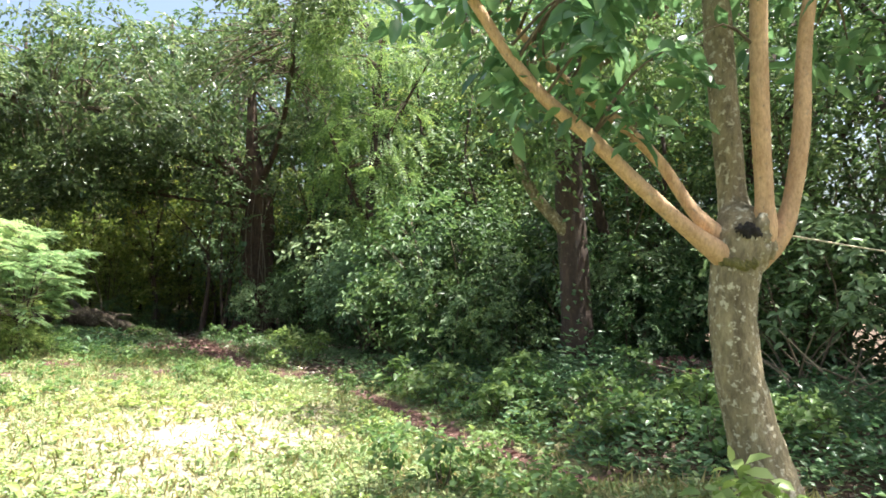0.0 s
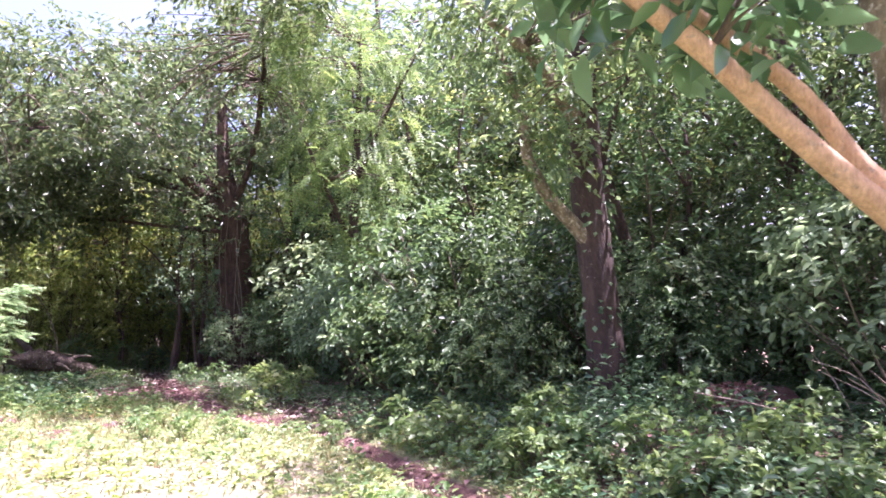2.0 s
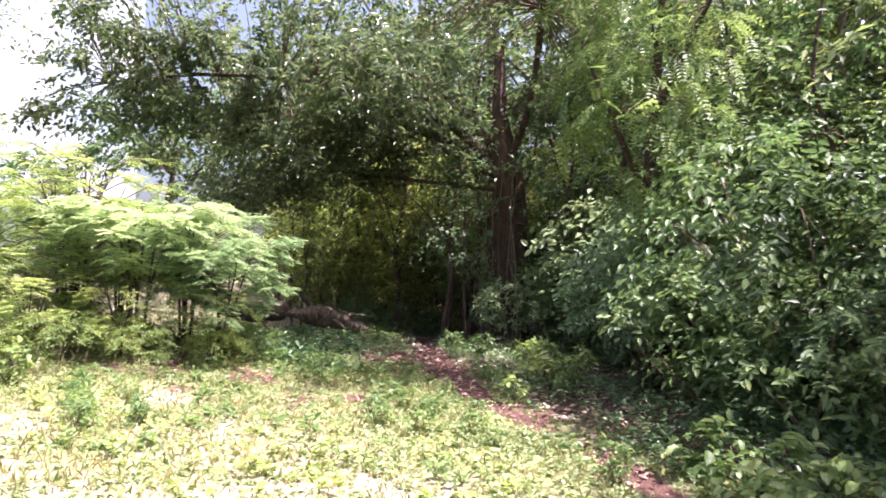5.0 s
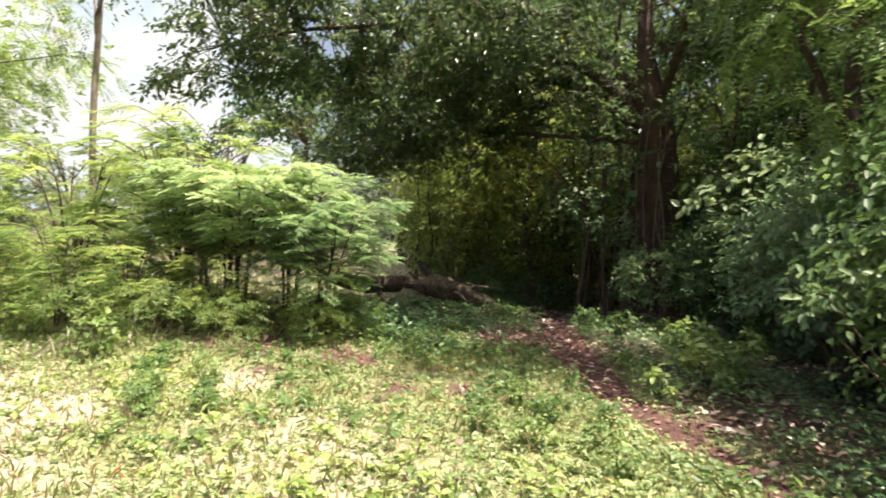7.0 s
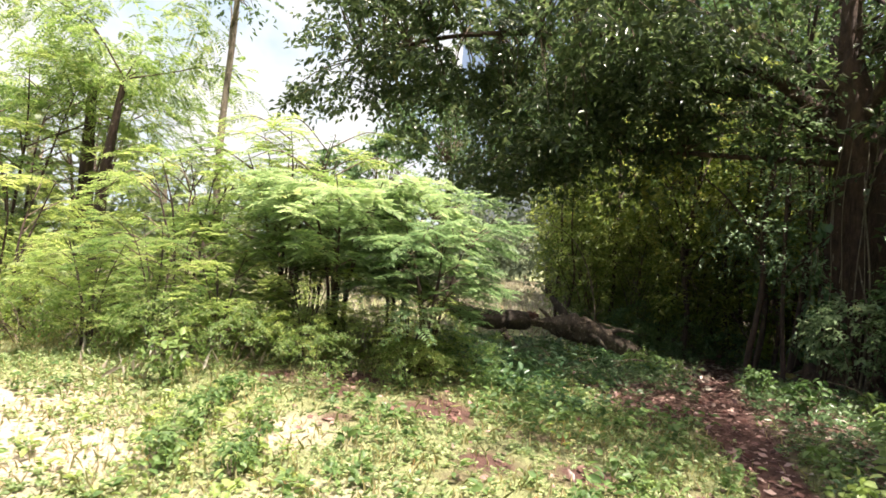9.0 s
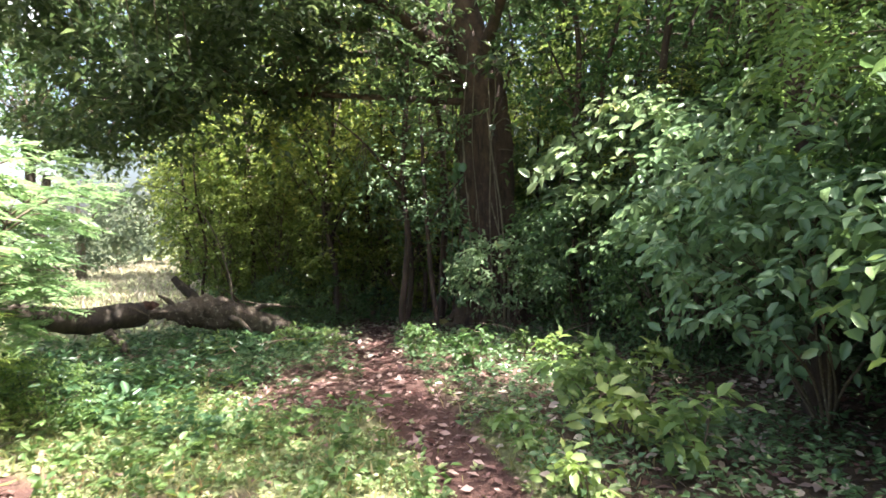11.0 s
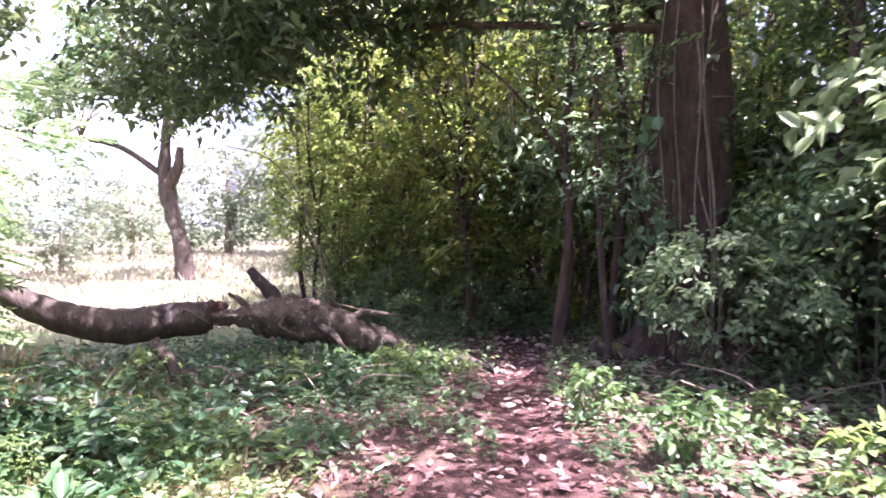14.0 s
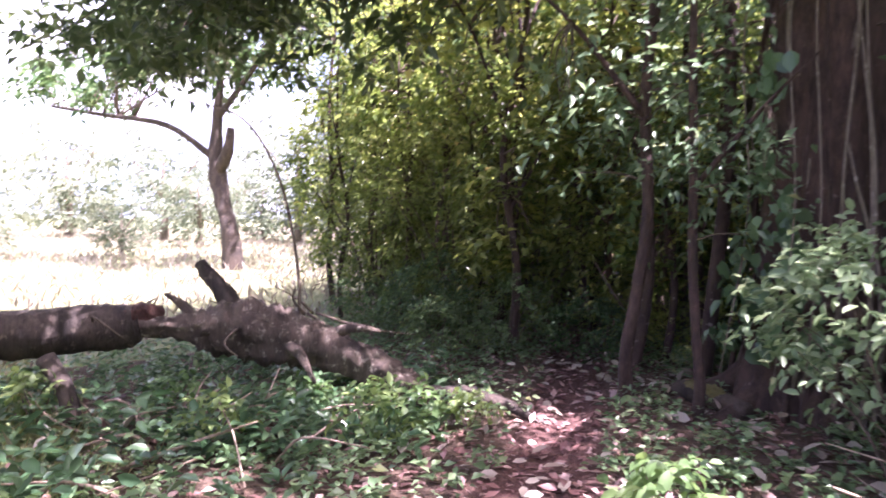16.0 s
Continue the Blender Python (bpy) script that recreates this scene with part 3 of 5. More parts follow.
# The pale pollarded tree beside the start of the walk
AX, AY, AZ = 1.66, 3.58, 0.4
tree_a = crown_tree(
    "pollarded_tree", 11,
    [(0.17, -0.06, -0.25, 0.2), (0.14, -0.03, 0.0, 0.165), (0.06, -0.01, 0.3, 0.14), (-0.02, 0, 0.65, 0.128), (-0.05, 0, 1.0, 0.125), (-0.03, 0, 1.22, 0.138), (0.02, 0.03, 1.36, 0.17), (0.03, 0.08, 1.47, 0.14), (0.03, 0.16, 1.6, 0.088), (0.02, 0.2, 1.9, 0.082), (-0.02, 0.24, 2.6, 0.085), (-0.06, 0.26, 3.6, 0.065)],
    [[(0.03, 0.0, 1.18, 0.05), (-0.08, -0.02, 1.27, 0.075), (-0.18, -0.045, 1.33, 0.06), (-0.36, -0.07, 1.46, 0.044), (-0.63, -0.1, 1.69, 0.041), (-0.87, -0.13, 1.91, 0.038), (-1.13, -0.15, 2.12, 0.035), (-1.34, -0.15, 2.37, 0.032), (-1.52, -0.15, 2.64, 0.029), (-1.9, -0.1, 3.2, 0.024)],
     [(0.0, 0.05, 1.3, 0.06), (-0.16, 0.02, 1.44, 0.05), (-0.27, 0.06, 1.58, 0.036), (-0.43, 0.1, 1.84, 0.034), (-0.7, 0.16, 2.12, 0.031), (-1.0, 0.22, 2.38, 0.026), (-1.3, 0.3, 2.75, 0.018)],
     [(0.06, 0.0, 1.28, 0.06), (0.1, -0.05, 1.42, 0.07), (0.1, -0.06, 1.62, 0.05), (0.07, -0.08, 2.1, 0.05), (0.06, -0.1, 2.8, 0.045), (0.1, -0.15, 3.6, 0.03)],
     [(0.08, 0.0, 1.25, 0.06), (0.2, 0.0, 1.4, 0.065), (0.28, 0.0, 1.6, 0.048), (0.34, 0.0, 2.0, 0.048), (0.4, 0.05, 2.6, 0.04), (0.55, 0.1, 3.4, 0.028)]],
    [((-1.1, 0.0, 2.75), (0.75, 0.6, 0.45), 32, 12), ((-0.1, 0.4, 3.7), (1.7, 1.5, 0.7), 76, 12), ((0.9, 0.4, 3.2), (0.9, 0.9, 0.7), 20, 11), ((-0.8, -0.1, 2.3), (0.6, 0.4, 0.32), 24, 10), ((1.2, 0.6, 4.4), (1.8, 1.6, 0.8), 80, 12)],
    0.19, 0.42, M_BARK_PALE, M_LEAF_BROAD, "pale lichen-spotted tree pollarded into smooth orange-brown limbs", (AX, AY, AZ, 0, 1),
    True, 0.75, 16, 0.035, 0.0, M_BARK_ORANGE, 0.2, limb_label="smooth orange-brown limb")
# A solid dark lump stands in for the shaded hole at the fork.
part("hollow", raw_mesh("hollow", *tube([(-0.075, -0.08, 1.43, 0.018), (-0.03, -0.1, 1.425, 0.04), (0.015, -0.115, 1.41, 0.038), (0.055, -0.12, 1.4, 0.02), (0.07, -0.1, 1.38, 0.008)], 12, 5, 0.4, 6), M_HOLE), tree_a, "hollow where a limb was cut, its shade painted near black")
part("moss_band", raw_mesh("moss_band", *tube([(-0.03 + 0.125 * math.cos(radians(a)), 0.125 * math.sin(radians(a)), 1.24 + 0.012 * math.sin(a), w) for a, w in ((195, 0.008), (215, 0.022), (240, 0.03), (262, 0.024), (285, 0.032), (305, 0.01))], 10, 5, 0.35, 8), M_MOSS), tree_a, "yellow-green moss under the fork")
g0 = rng_of(77)
for k in range(14):
    a = g0.uniform(0, 6.28)
    q = np.array([0.03 + 0.13 * math.cos(a), 0.02 + 0.13 * math.sin(a), g0.uniform(1.3, 1.5)])
    part("burl", raw_mesh("burl", *tube([(*(q - [0, 0, 0.06]), 0.02), (*q, g0.uniform(0.03, 0.048)), (*(q + [0.01, 0, 0.07]), 0.02)], 8, 4, 0.18, k), M_BARK_PALE), tree_a)
cord = tagged(new("tied_cord", raw_mesh("tied_cord", *tube([(AX + 0.2, AY - 0.02, AZ + 1.42, 0.006), (AX + 1.1, AY + 0.6, AZ + 1.39, 0.006), (AX + 2.4, AY + 1.6, AZ + 1.38, 0.006), (AX + 4.2, AY + 3.2, AZ + 1.4, 0.006)], 5, 6, 0, 1), M_CORD)),
              "pale cord tied from the pollarded tree to the bushes", "cord")

# The dark trunk at the wood's edge
BX, BY = 1.84, 8.82
tree_b = crown_tree(
    "dark_tree", 21,
    [(0.1, 0, -0.2, 0.3), (0.05, 0, 0.1, 0.24), (0, 0, 0.7, 0.215), (-0.04, 0.03, 1.5, 0.205), (-0.1, 0.08, 2.4, 0.195), (-0.12, 0.1, 3.4, 0.18), (-0.05, 0.2, 4.6, 0.15), (0.1, 0.3, 6.0, 0.08)],
    [[(-0.1, 0, 1.85, 0.11), (-0.35, -0.08, 2.1, 0.085), (-0.62, -0.15, 2.4, 0.075), (-0.85, -0.2, 2.85, 0.065), (-0.9, -0.2, 3.4, 0.05), (-1.2, -0.3, 4.2, 0.03)],
     [(-0.1, 0.1, 3.2, 0.1), (-0.9, -0.5, 4.0, 0.07), (-1.9, -0.9, 4.6, 0.03)],
     [(0, 0.2, 4.0, 0.09), (0.9, -0.3, 4.8, 0.06), (1.7, -0.6, 5.3, 0.03)]],
    [((-0.5, -0.6, 4.2), (1.6, 1.2, 1.0), 110, 34), ((1.0, -0.3, 5.2), (2.2, 1.8, 1.4), 130, 34), ((-0.8, -0.7, 3.0), (0.7, 0.6, 0.55), 26, 26)],
    0.12, 0.36, M_BARK_DARK, M_LEAF_MID, "dark reddish-brown trunk with pale lichen and a low pale limb", (BX, BY, float(land(BX, BY)), 0, 1), False, 0.7, 14, 0.05, 0.04, limb_bark=M_BARK_PALE, limb_label="paler low limb")
gi = rng_of(31)
ivy_h = gi.uniform(0.9, 4.2, 260)
ivy_a = gi.uniform(0, 6.28, 260)
ivy_p = np.stack([-0.06 + 0.25 * np.cos(ivy_a), 0.04 + 0.25 * np.sin(ivy_a), ivy_h], -1)
ivy_d = np.stack([np.cos(ivy_a) * 0.6, np.sin(ivy_a) * 0.6, -0.7 * np.ones(260)], -1) + gi.normal(size=(260, 3)) * 0.3
part("ivy", raw_mesh("ivy", *blades(ivy_p, ivy_d, np.stack([np.cos(ivy_a), np.sin(ivy_a), 0.5 + 0 * ivy_a], -1), gi.uniform(0.05, 0.11, 260), gi.uniform(0.04, 0.08, 260), 0.15, 0.1), M_LEAF_HERB), tree_b, "climbing leaves on the bark")
crown_tree("leaning_tree", 23, [(0.5, 0.5, -0.3, 0.12), (0.25, 0.25, 0.7, 0.1), (-0.15, 0, 2.0, 0.09), (-0.5, -0.2, 3.2, 0.075), (-0.8, -0.4, 4.6, 0.05)],
           [[(-0.5, -0.2, 3.2, 0.05), (-0.2, -0.5, 4.2, 0.03), (0.2, -0.7, 4.9, 0.02)]], [((-0.6, -0.4, 4.9), (1.4, 1.2, 0.9), 60, 30)],
           0.1, 0.4, M_BARK_DARK, M_LEAF_DARK, "thin dark leaning trunk behind the wood's edge", (2.75, 10.3, float(land(2.75, 10.3)), 0, 1))

# The old fig with hanging roots at the end of the trail
CX, CY = -5.17, 17.85
tree_c = crown_tree(
    "fig_tree", 41,
    [(0.05, 0, -0.2, 0.7), (0, 0, 0.15, 0.56), (0, 0, 0.8, 0.44), (0, 0, 1.8, 0.4), (0.03, 0, 3.0, 0.38), (0.0, -0.1, 4.0, 0.3), (-0.2, -0.1, 5.2, 0.17), (-0.3, 0, 7.0, 0.1)],
    [[(-0.15, -0.1, 3.7, 0.14), (-1.3, -0.4, 4.6, 0.1), (-3.0, -0.8, 5.1, 0.07), (-4.6, -1.1, 5.3, 0.045), (-6.4, -1.4, 5.3, 0.02)],
     [(-0.15, -0.1, 4.0, 0.13), (-1.3, -0.9, 5.0, 0.09), (-3.0, -2.4, 5.5, 0.06), (-4.8, -4.2, 5.4, 0.04), (-6.8, -5.0, 5.2, 0.02)],
     [(-0.15, -0.1, 4.2, 0.12), (-1.2, -0.2, 5.5, 0.08), (-2.8, -0.2, 6.6, 0.04)],
     [(-0.15, -0.1, 3.9, 0.1), (-1.4, 0.2, 4.5, 0.07), (-3.2, 0.3, 4.7, 0.04), (-4.8, 0.2, 4.6, 0.02)],
     # Limb drawn out to carry an unseen clump that shades the trail.
     [(0, -0.1, 4.0, 0.11), (0.7, -0.8, 5.2, 0.07), (1.4, -2.4, 6.6, 0.06), (1.8, -4.0, 7.0, 0.03), (2.4, -5.6, 7.0, 0.015)],
     [(-0.2, -0.3, 3.5, 0.055), (-1.6, -0.9, 3.62, 0.045), (-3.2, -1.2, 3.8, 0.038), (-4.8, -1.4, 4.0, 0.022)]],
    # Some clumps are added, mostly out of view, to shade trail, log and trunk.
    [((-4.9, -1.5, 5.6), (2.3, 1.9, 1.1), 110, 28), ((-2.4, -2.2, 6.6), (2.6, 1.4, 1.1), 64, 27), ((-6.3, -0.9, 4.4), (1.5, 1.4, 0.95), 70, 28), ((0.9, -1.6, 7.0), (2.0, 1.6, 1.0), 50, 24), ((1.0, 0.1, 5.7), (0.9, 0.8, 0.7), 50, 27), ((2.0, -1.2, 5.5), (1.2, 0.9, 0.6), 46, 27), ((1.7, 0.2, 7.4), (1.0, 0.8, 0.6), 40, 27),
     ((-3.4, -0.9, 4.3), (1.5, 0.9, 0.6), 40, 34), ((-7.2, -1.2, 3.6), (0.9, 0.8, 0.5), 22, 24), ((-5.0, -4.3, 5.4), (1.7, 1.5, 1.1), 130, 38), ((-5.5, -2.0, 7.8), (3.0, 2.4, 1.3), 46, 24), ((-2.4, -1.9, 4.9), (1.9, 1.1, 0.8), 70, 28), ((-4.6, -2.4, 3.4), (1.5, 1.1, 0.5), 46, 18), ((-6.2, -1.8, 3.3), (1.5, 1.1, 0.5), 34, 18), ((-3.5, -3.3, 3.9), (1.3, 1.0, 0.6), 40, 21), ((-6.6, -3.4, 4.3), (1.6, 1.3, 0.7), 36, 18), ((-7.0, -5.0, 5.2), (1.8, 1.3, 1.1), 84, 24), ((-5.6, -5.6, 6.4), (1.6, 1.2, 1.0), 60, 24), ((-0.7, -0.75, 4.2), (0.9, 0.5, 0.9), 18, 15), ((0.5, -0.7, 3.6), (0.7, 0.5, 1.0), 14, 15), ((-2.0, -1.0, 4.1), (1.4, 0.8, 0.5), 18, 18), ((-2.0, -3.4, 6.4), (2.2, 1.8, 1.0), 70, 27), ((1.5, -3.4, 7.2), (2.1, 1.8, 0.8), 84, 28), ((2.5, -5.7, 6.9), (1.2, 1.2, 0.5), 52, 24), ((-0.4, -0.4, 6.0), (1.1, 0.9, 1.2), 22, 21), ((-3.8, -2.2, 4.0), (1.3, 0.8, 0.9), 62, 24), ((-4.9, -1.9, 3.6), (0.9, 0.8, 0.6), 24, 18), ((-3.8, -1.1, 3.5), (1.1, 0.7, 0.8), 26, 15), ((-2.8, -1.0, 3.3), (1.0, 0.7, 0.7), 16, 15), ((-2.2, -3.0, 4.7), (1.6, 1.2, 0.5), 60, 24), ((-1.0, -4.5, 5.0), (1.7, 1.3, 0.5), 64, 24), ((-3.0, -1.3, 5.4), (1.9, 0.9, 0.9), 84, 26)],
    0.16, 0.5, M_BARK_FIG, M_LEAF_FIG, "old fig with a fluted reddish trunk and wide dark crown, partly added for shade", (CX, CY, float(land(CX, CY)), 0, 1), False, 0.45, 22, 0.05, 0.13, None, 0.42)
gr = rng_of(43)
for k in range(22):
    a = gr.uniform(2.4, 5.6)
    r = gr.uniform(0.38, 0.46)
    bx, by = math.cos(a) * r, math.sin(a) * r
    top = gr.uniform(2.6, 5.0)
    part("hanging_root", raw_mesh("hanging_root", *tube([(bx * 1.5, by * 1.5, -0.1, 0.03), (bx * 1.12 + gr.uniform(-0.1, 0.1), by * 1.1, top * 0.2, 0.018), (bx * 1.0 + gr.uniform(-0.12, 0.12), by * 1.02, top * 0.45, gr.uniform(0.008, 0.02)), (bx * 0.95 + gr.uniform(-0.12, 0.12), by, top * 0.75, 0.012), (bx * 0.6, by * 0.6, top, 0.012)], 5, 5, 0.08, k), M_BARK_GREY if k % 3 == 0 else M_BARK_FIG), tree_c)
for k, a in enumerate((2.2, 3.3, 4.1, 4.9, 5.7, 0.4)):
    part("buttress_root", raw_mesh("buttress_root", *tube([(0.25 * math.cos(a), 0.25 * math.sin(a), 0.55, 0.12), (0.5 * math.cos(a), 0.5 * math.sin(a), 0.2, 0.1), (0.85 * math.cos(a + 0.1), 0.85 * math.sin(a + 0.1), 0.03, 0.06), (1.35 * math.cos(a + 0.2), 1.35 * math.sin(a + 0.2), -0.04, 0.03)], 8, 5, 0.08, k), M_BARK_FIG), tree_c)

for x, y in ((-0.1, -0.62), (0.06, -0.66), (0.32, -0.55), (-0.42, -0.5)):
    top = gr.uniform(3.6, 4.6)
    part("liana", raw_mesh("liana", *tube([(x * 1.2, y * 1.25, 0.3, 0.006), (x + 0.05, y * 1.1, 1.5, 0.007), (x - 0.03, y, 2.8, 0.007), (x * 0.7, y * 0.6, top, 0.008)], 5, 6, 0, 3), M_BARK_GREY), tree_c, "thin pale hanging liana")
vine_a, vine_h = gr.uniform(3.6, 5.9, 420), 0.5 + 2.1 * gr.uniform(0, 1, 420) ** 1.3
vine_r = 0.52 + 0.22 * gr.uniform(0, 1, 420) + 0.2 * np.clip(0.9 - vine_h, 0, 1)
vine_p = np.stack([vine_r * np.cos(vine_a), vine_r * np.sin(vine_a), vine_h], -1)
vine_n = np.stack([np.cos(vine_a), np.sin(vine_a), 0.5 + 0 * vine_a], -1) + gr.normal(size=(420, 3)) * 0.25
vine_size = gr.uniform(0.09, 0.17, 420)
keep = np.sin(vine_a * 3.1 + 0.8) + 0.8 * np.sin(vine_h * 2.3) > 0.2
part("climbing_leaves", raw_mesh("climbing_leaves", *blades(vine_p[keep], (np.array([0, 0, -0.8]) + gr.normal(size=(420, 3)) * 0.35)[keep], vine_n[keep], vine_size[keep], vine_size[keep] * 0.75, 0.15, 0.15, "hex"), M_LEAF_HERB), tree_c, "heart-shaped leaves climbing the trunk")

# Thin stems that stand round the fig and along the wood
sap = crown_tree("sapling", 51, [(0, 0, -0.1, 0.07), (-0.03, 0, 0.35, 0.052), (0.04, 0.02, 0.9, 0.048), (0.1, 0.03, 1.5, 0.046), (0.03, 0.1, 2.4, 0.042), (0.12, 0.08, 3.3, 0.042), (0.2, 0.05, 4.2, 0.032)], [[(0.04, 0.08, 2.2, 0.03), (-0.4, -0.3, 2.9, 0.018), (-0.8, -0.5, 3.3, 0.008)]],
                 [((-0.1, -0.1, 2.5), (0.75, 0.6, 0.9), 44, 13), ((0.1, 0.0, 4.2), (0.9, 0.9, 0.6), 26, 14)], 0.11, 0.45, M_BARK_FIG, M_LEAF_PALE,
                 "slender grey-brown sapling at the edge of the trail", (-6.3, 17.1, float(land(-6.3, 17.1)), 0, 1), droop=0.5)
stem = crown_tree("thin_tree", 53, [(0, 0, -0.1, 0.06), (0.12, 0.05, 0.8, 0.05), (0.06, 0.12, 1.7, 0.046), (-0.16, 0.15, 2.7, 0.042), (-0.05, 0.0, 3.7, 0.036), (0.25, -0.05, 4.8, 0.028), (0.2, 0.15, 6.2, 0.014)], [[(0, 0, 3.0, 0.025), (0.4, 0.2, 3.9, 0.012), (0.6, 0.3, 4.6, 0.006)]],
                  [((0.1, 0, 5.2), (0.8, 0.8, 1.2), 24, 16), ((0.1, 0.1, 3.5), (0.75, 0.75, 0.8), 26, 14), ((0, 0, 1.9), (0.6, 0.6, 0.9), 24, 12)], 0.12, 0.45, M_BARK_DARK, M_LEAF_MID, "thin dark stem among the undergrowth", spot(-6.75, 18.2))
again(sap, -5.75, 17.0, 140, 0.75)
again(sap, -7.5, 19.3, 250, 0.9)
gs = rng_of(55)
for x, y in ((-6.05, 18.0), (-5.75, 18.7), (-6.4, 19.4), (-7.9, 19.8), (-5.3, 19.6), (-3.6, 17.4), (-2.9, 18.4), (-2.2, 16.8), (-7.0, 20.4), (-3.2, 17.2), (-1.2, 15.9), (-1.7, 16.2), (-0.5, 13.8), (0.6, 12.6), (-8.9, 19.2), (3.6, 10.6), (4.6, 9.6), (-8.6, 21.5), (-9.6, 20.6)):
    again(stem, x, y, gs.uniform(0, 360), gs.uniform(0.75, 1.25))

brush = crown_tree("understorey_tree", 57, [(0, 0, -0.1, 0.045), (0.08, 0.05, 0.8, 0.038), (-0.05, 0.1, 1.8, 0.033), (0.12, 0.02, 3.0, 0.026), (0.02, -0.08, 4.6, 0.014)],
                   [[(0.02, 0.08, 1.3, 0.02), (0.4, -0.2, 2.2, 0.012), (0.8, -0.35, 2.7, 0.006)], [(0.0, 0.08, 1.9, 0.02), (-0.5, -0.2, 2.8, 0.012), (-0.9, -0.2, 3.2, 0.006)], [(0.1, 0.02, 2.8, 0.018), (0.5, 0.3, 3.6, 0.01), (0.8, 0.5, 4.0, 0.005)]],
                   [((0.5, -0.2, 2.5), (0.6, 0.5, 0.5), 22, 18), ((-0.6, -0.15, 3.0), (0.6, 0.5, 0.5), 22, 18), ((0.3, 0.2, 3.9), (0.8, 0.7, 0.6), 18, 18), ((0.0, 0.0, 1.4), (0.6, 0.55, 0.8), 24, 15), ((-0.1, -0.1, 4.8), (0.6, 0.6, 0.4), 8, 15)],
                   0.115, 0.5, M_BARK_DARK, M_LEAF_OLIVE, "thin understorey tree hung with yellow-green leaves", spot(-8.3, 18.4), tuft=0.3)
gu = rng_of(58)
for x, y in ((-7.6, 18.9), (-9.0, 18.8), (-8.2, 19.4), (-7.3, 19.9), (-9.3, 19.7), (-8.6, 20.5), (-6.8, 20.8), (-7.9, 21.3), (-9.9, 20.7), (-6.3, 19.9), (-5.6, 20.7), (-9.3, 21.8), (-8.0, 18.0), (-10.3, 22.2), (-6.6, 18.6), (-4.6, 19.6), (-3.7, 18.6), (-10.4, 18.9), (-11.2, 18.5), (-11.8, 18.9), (-10.9, 19.7), (-11.9, 19.9), (-10.1, 19.6), (-12.4, 20.8), (-11.2, 20.9)):
    again(brush, x, y, gu.uniform(0, 360), gu.uniform(0.8, 1.25))

# Drooping light-green tree between the two trunks
crown_tree("drooping_tree", 61, [(0, 0, -0.2, 0.12), (0.05, 0, 1.2, 0.1), (-0.1, 0, 2.6, 0.08), (0, -0.2, 4.2, 0.06), (0.1, -0.4, 5.8, 0.03)],
           [[(-0.1, 0, 2.4, 0.05), (-0.5, -0.6, 3.4, 0.035), (-0.8, -1.0, 4.2, 0.02)], [(0, -0.1, 3.6, 0.05), (0.6, -0.8, 4.6, 0.03), (1.0, -1.2, 5.2, 0.015)]],
           [((-0.1, -0.7, 3.9), (1.0, 0.9, 1.5), 66, 9), ((-0.1, -0.3, 5.9), (1.5, 1.2, 0.9), 60, 9), ((0.0, -0.6, 2.2), (0.7, 0.6, 0.7), 18, 8)],
           0.062, 0.42, M_BARK_DARK, M_LEAF_LIGHT, "light green tree with drooping feathered leaves", spot(-1.45, 13.4, 0, 1.1), droop=0.9, feather=True, tuft=0.3)

# Undergrowth: a few kinds of bush, set again along the wood's edge
bush_a = leafy_shrub("bush", 71, 1.9, 1.1, 96, 20, 0.115, 0.5, M_LEAF_MID, "dense green bush in the undergrowth", "bush", fine="hex", low=0.04, place=spot(-0.5, 11.2, 0, 1))
bush_b = leafy_shrub("bush", 72, 2.6, 1.3, 105, 20, 0.125, 0.48, M_LEAF_DARK, "dark-leaved bush standing under the trees", "bush", fine="hex", low=0.05, place=spot(0.6, 10.9, 40, 1))
bush_c = leafy_shrub("bush", 73, 3.6, 1.4, 150, 30, 0.085, 0.5, M_LEAF_OLIVE, "small-leaved olive-green bush under the trees", "bush", place=spot(-7.9, 22.6, 0, 1), tuft=0.32)
big_leaf = leafy_shrub("large_leaved_shrub", 74, 2.6, 1.4, 120, 15, 0.14, 0.52, M_LEAF_PALE, "large-leaved green shrub overhanging the trail's edge", "shrub", low=0.3, fine="hex", place=spot(-2.3, 16.2, 0, 1.25), droop=0.5)
thicket_a = leafy_shrub("thicket_tree", 76, 5.0, 1.7, 200, 22, 0.135, 0.42, M_LEAF_MID, "tall leafy young tree crowding the wood's edge", "young tree", low=0.03, tuft=0.42, place=spot(1.7, 12.0, 0, 0.75))
thicket_b = leafy_shrub("thicket_tree", 77, 5.6, 1.8, 200, 22, 0.13, 0.45, M_LEAF_DARK, "tall dark-leaved young tree crowding the wood's edge", "young tree", low=0.03, tuft=0.42, place=spot(-2.0, 16.6, 0, 0.7))
thicket_c = leafy_shrub("thicket_tree", 78, 5.2, 1.7, 210, 26, 0.125, 0.48, M_LEAF_OLIVE, "tall olive-green young tree hung with small leaves", "young tree", low=0.03, tuft=0.42, place=spot(-8.4, 24.0))
sun_bush = leafy_shrub("sunlit_bush", 79, 1.5, 1.0, 90, 22, 0.075, 0.5, M_LEAF_FEATHER, "yellow-green bush, bright leaf colour standing in for sun where shaded", "bush", low=0.03, tuft=0.25, place=spot(-9.4, 10.6, 0, 0.5))
gb = rng_of(75)
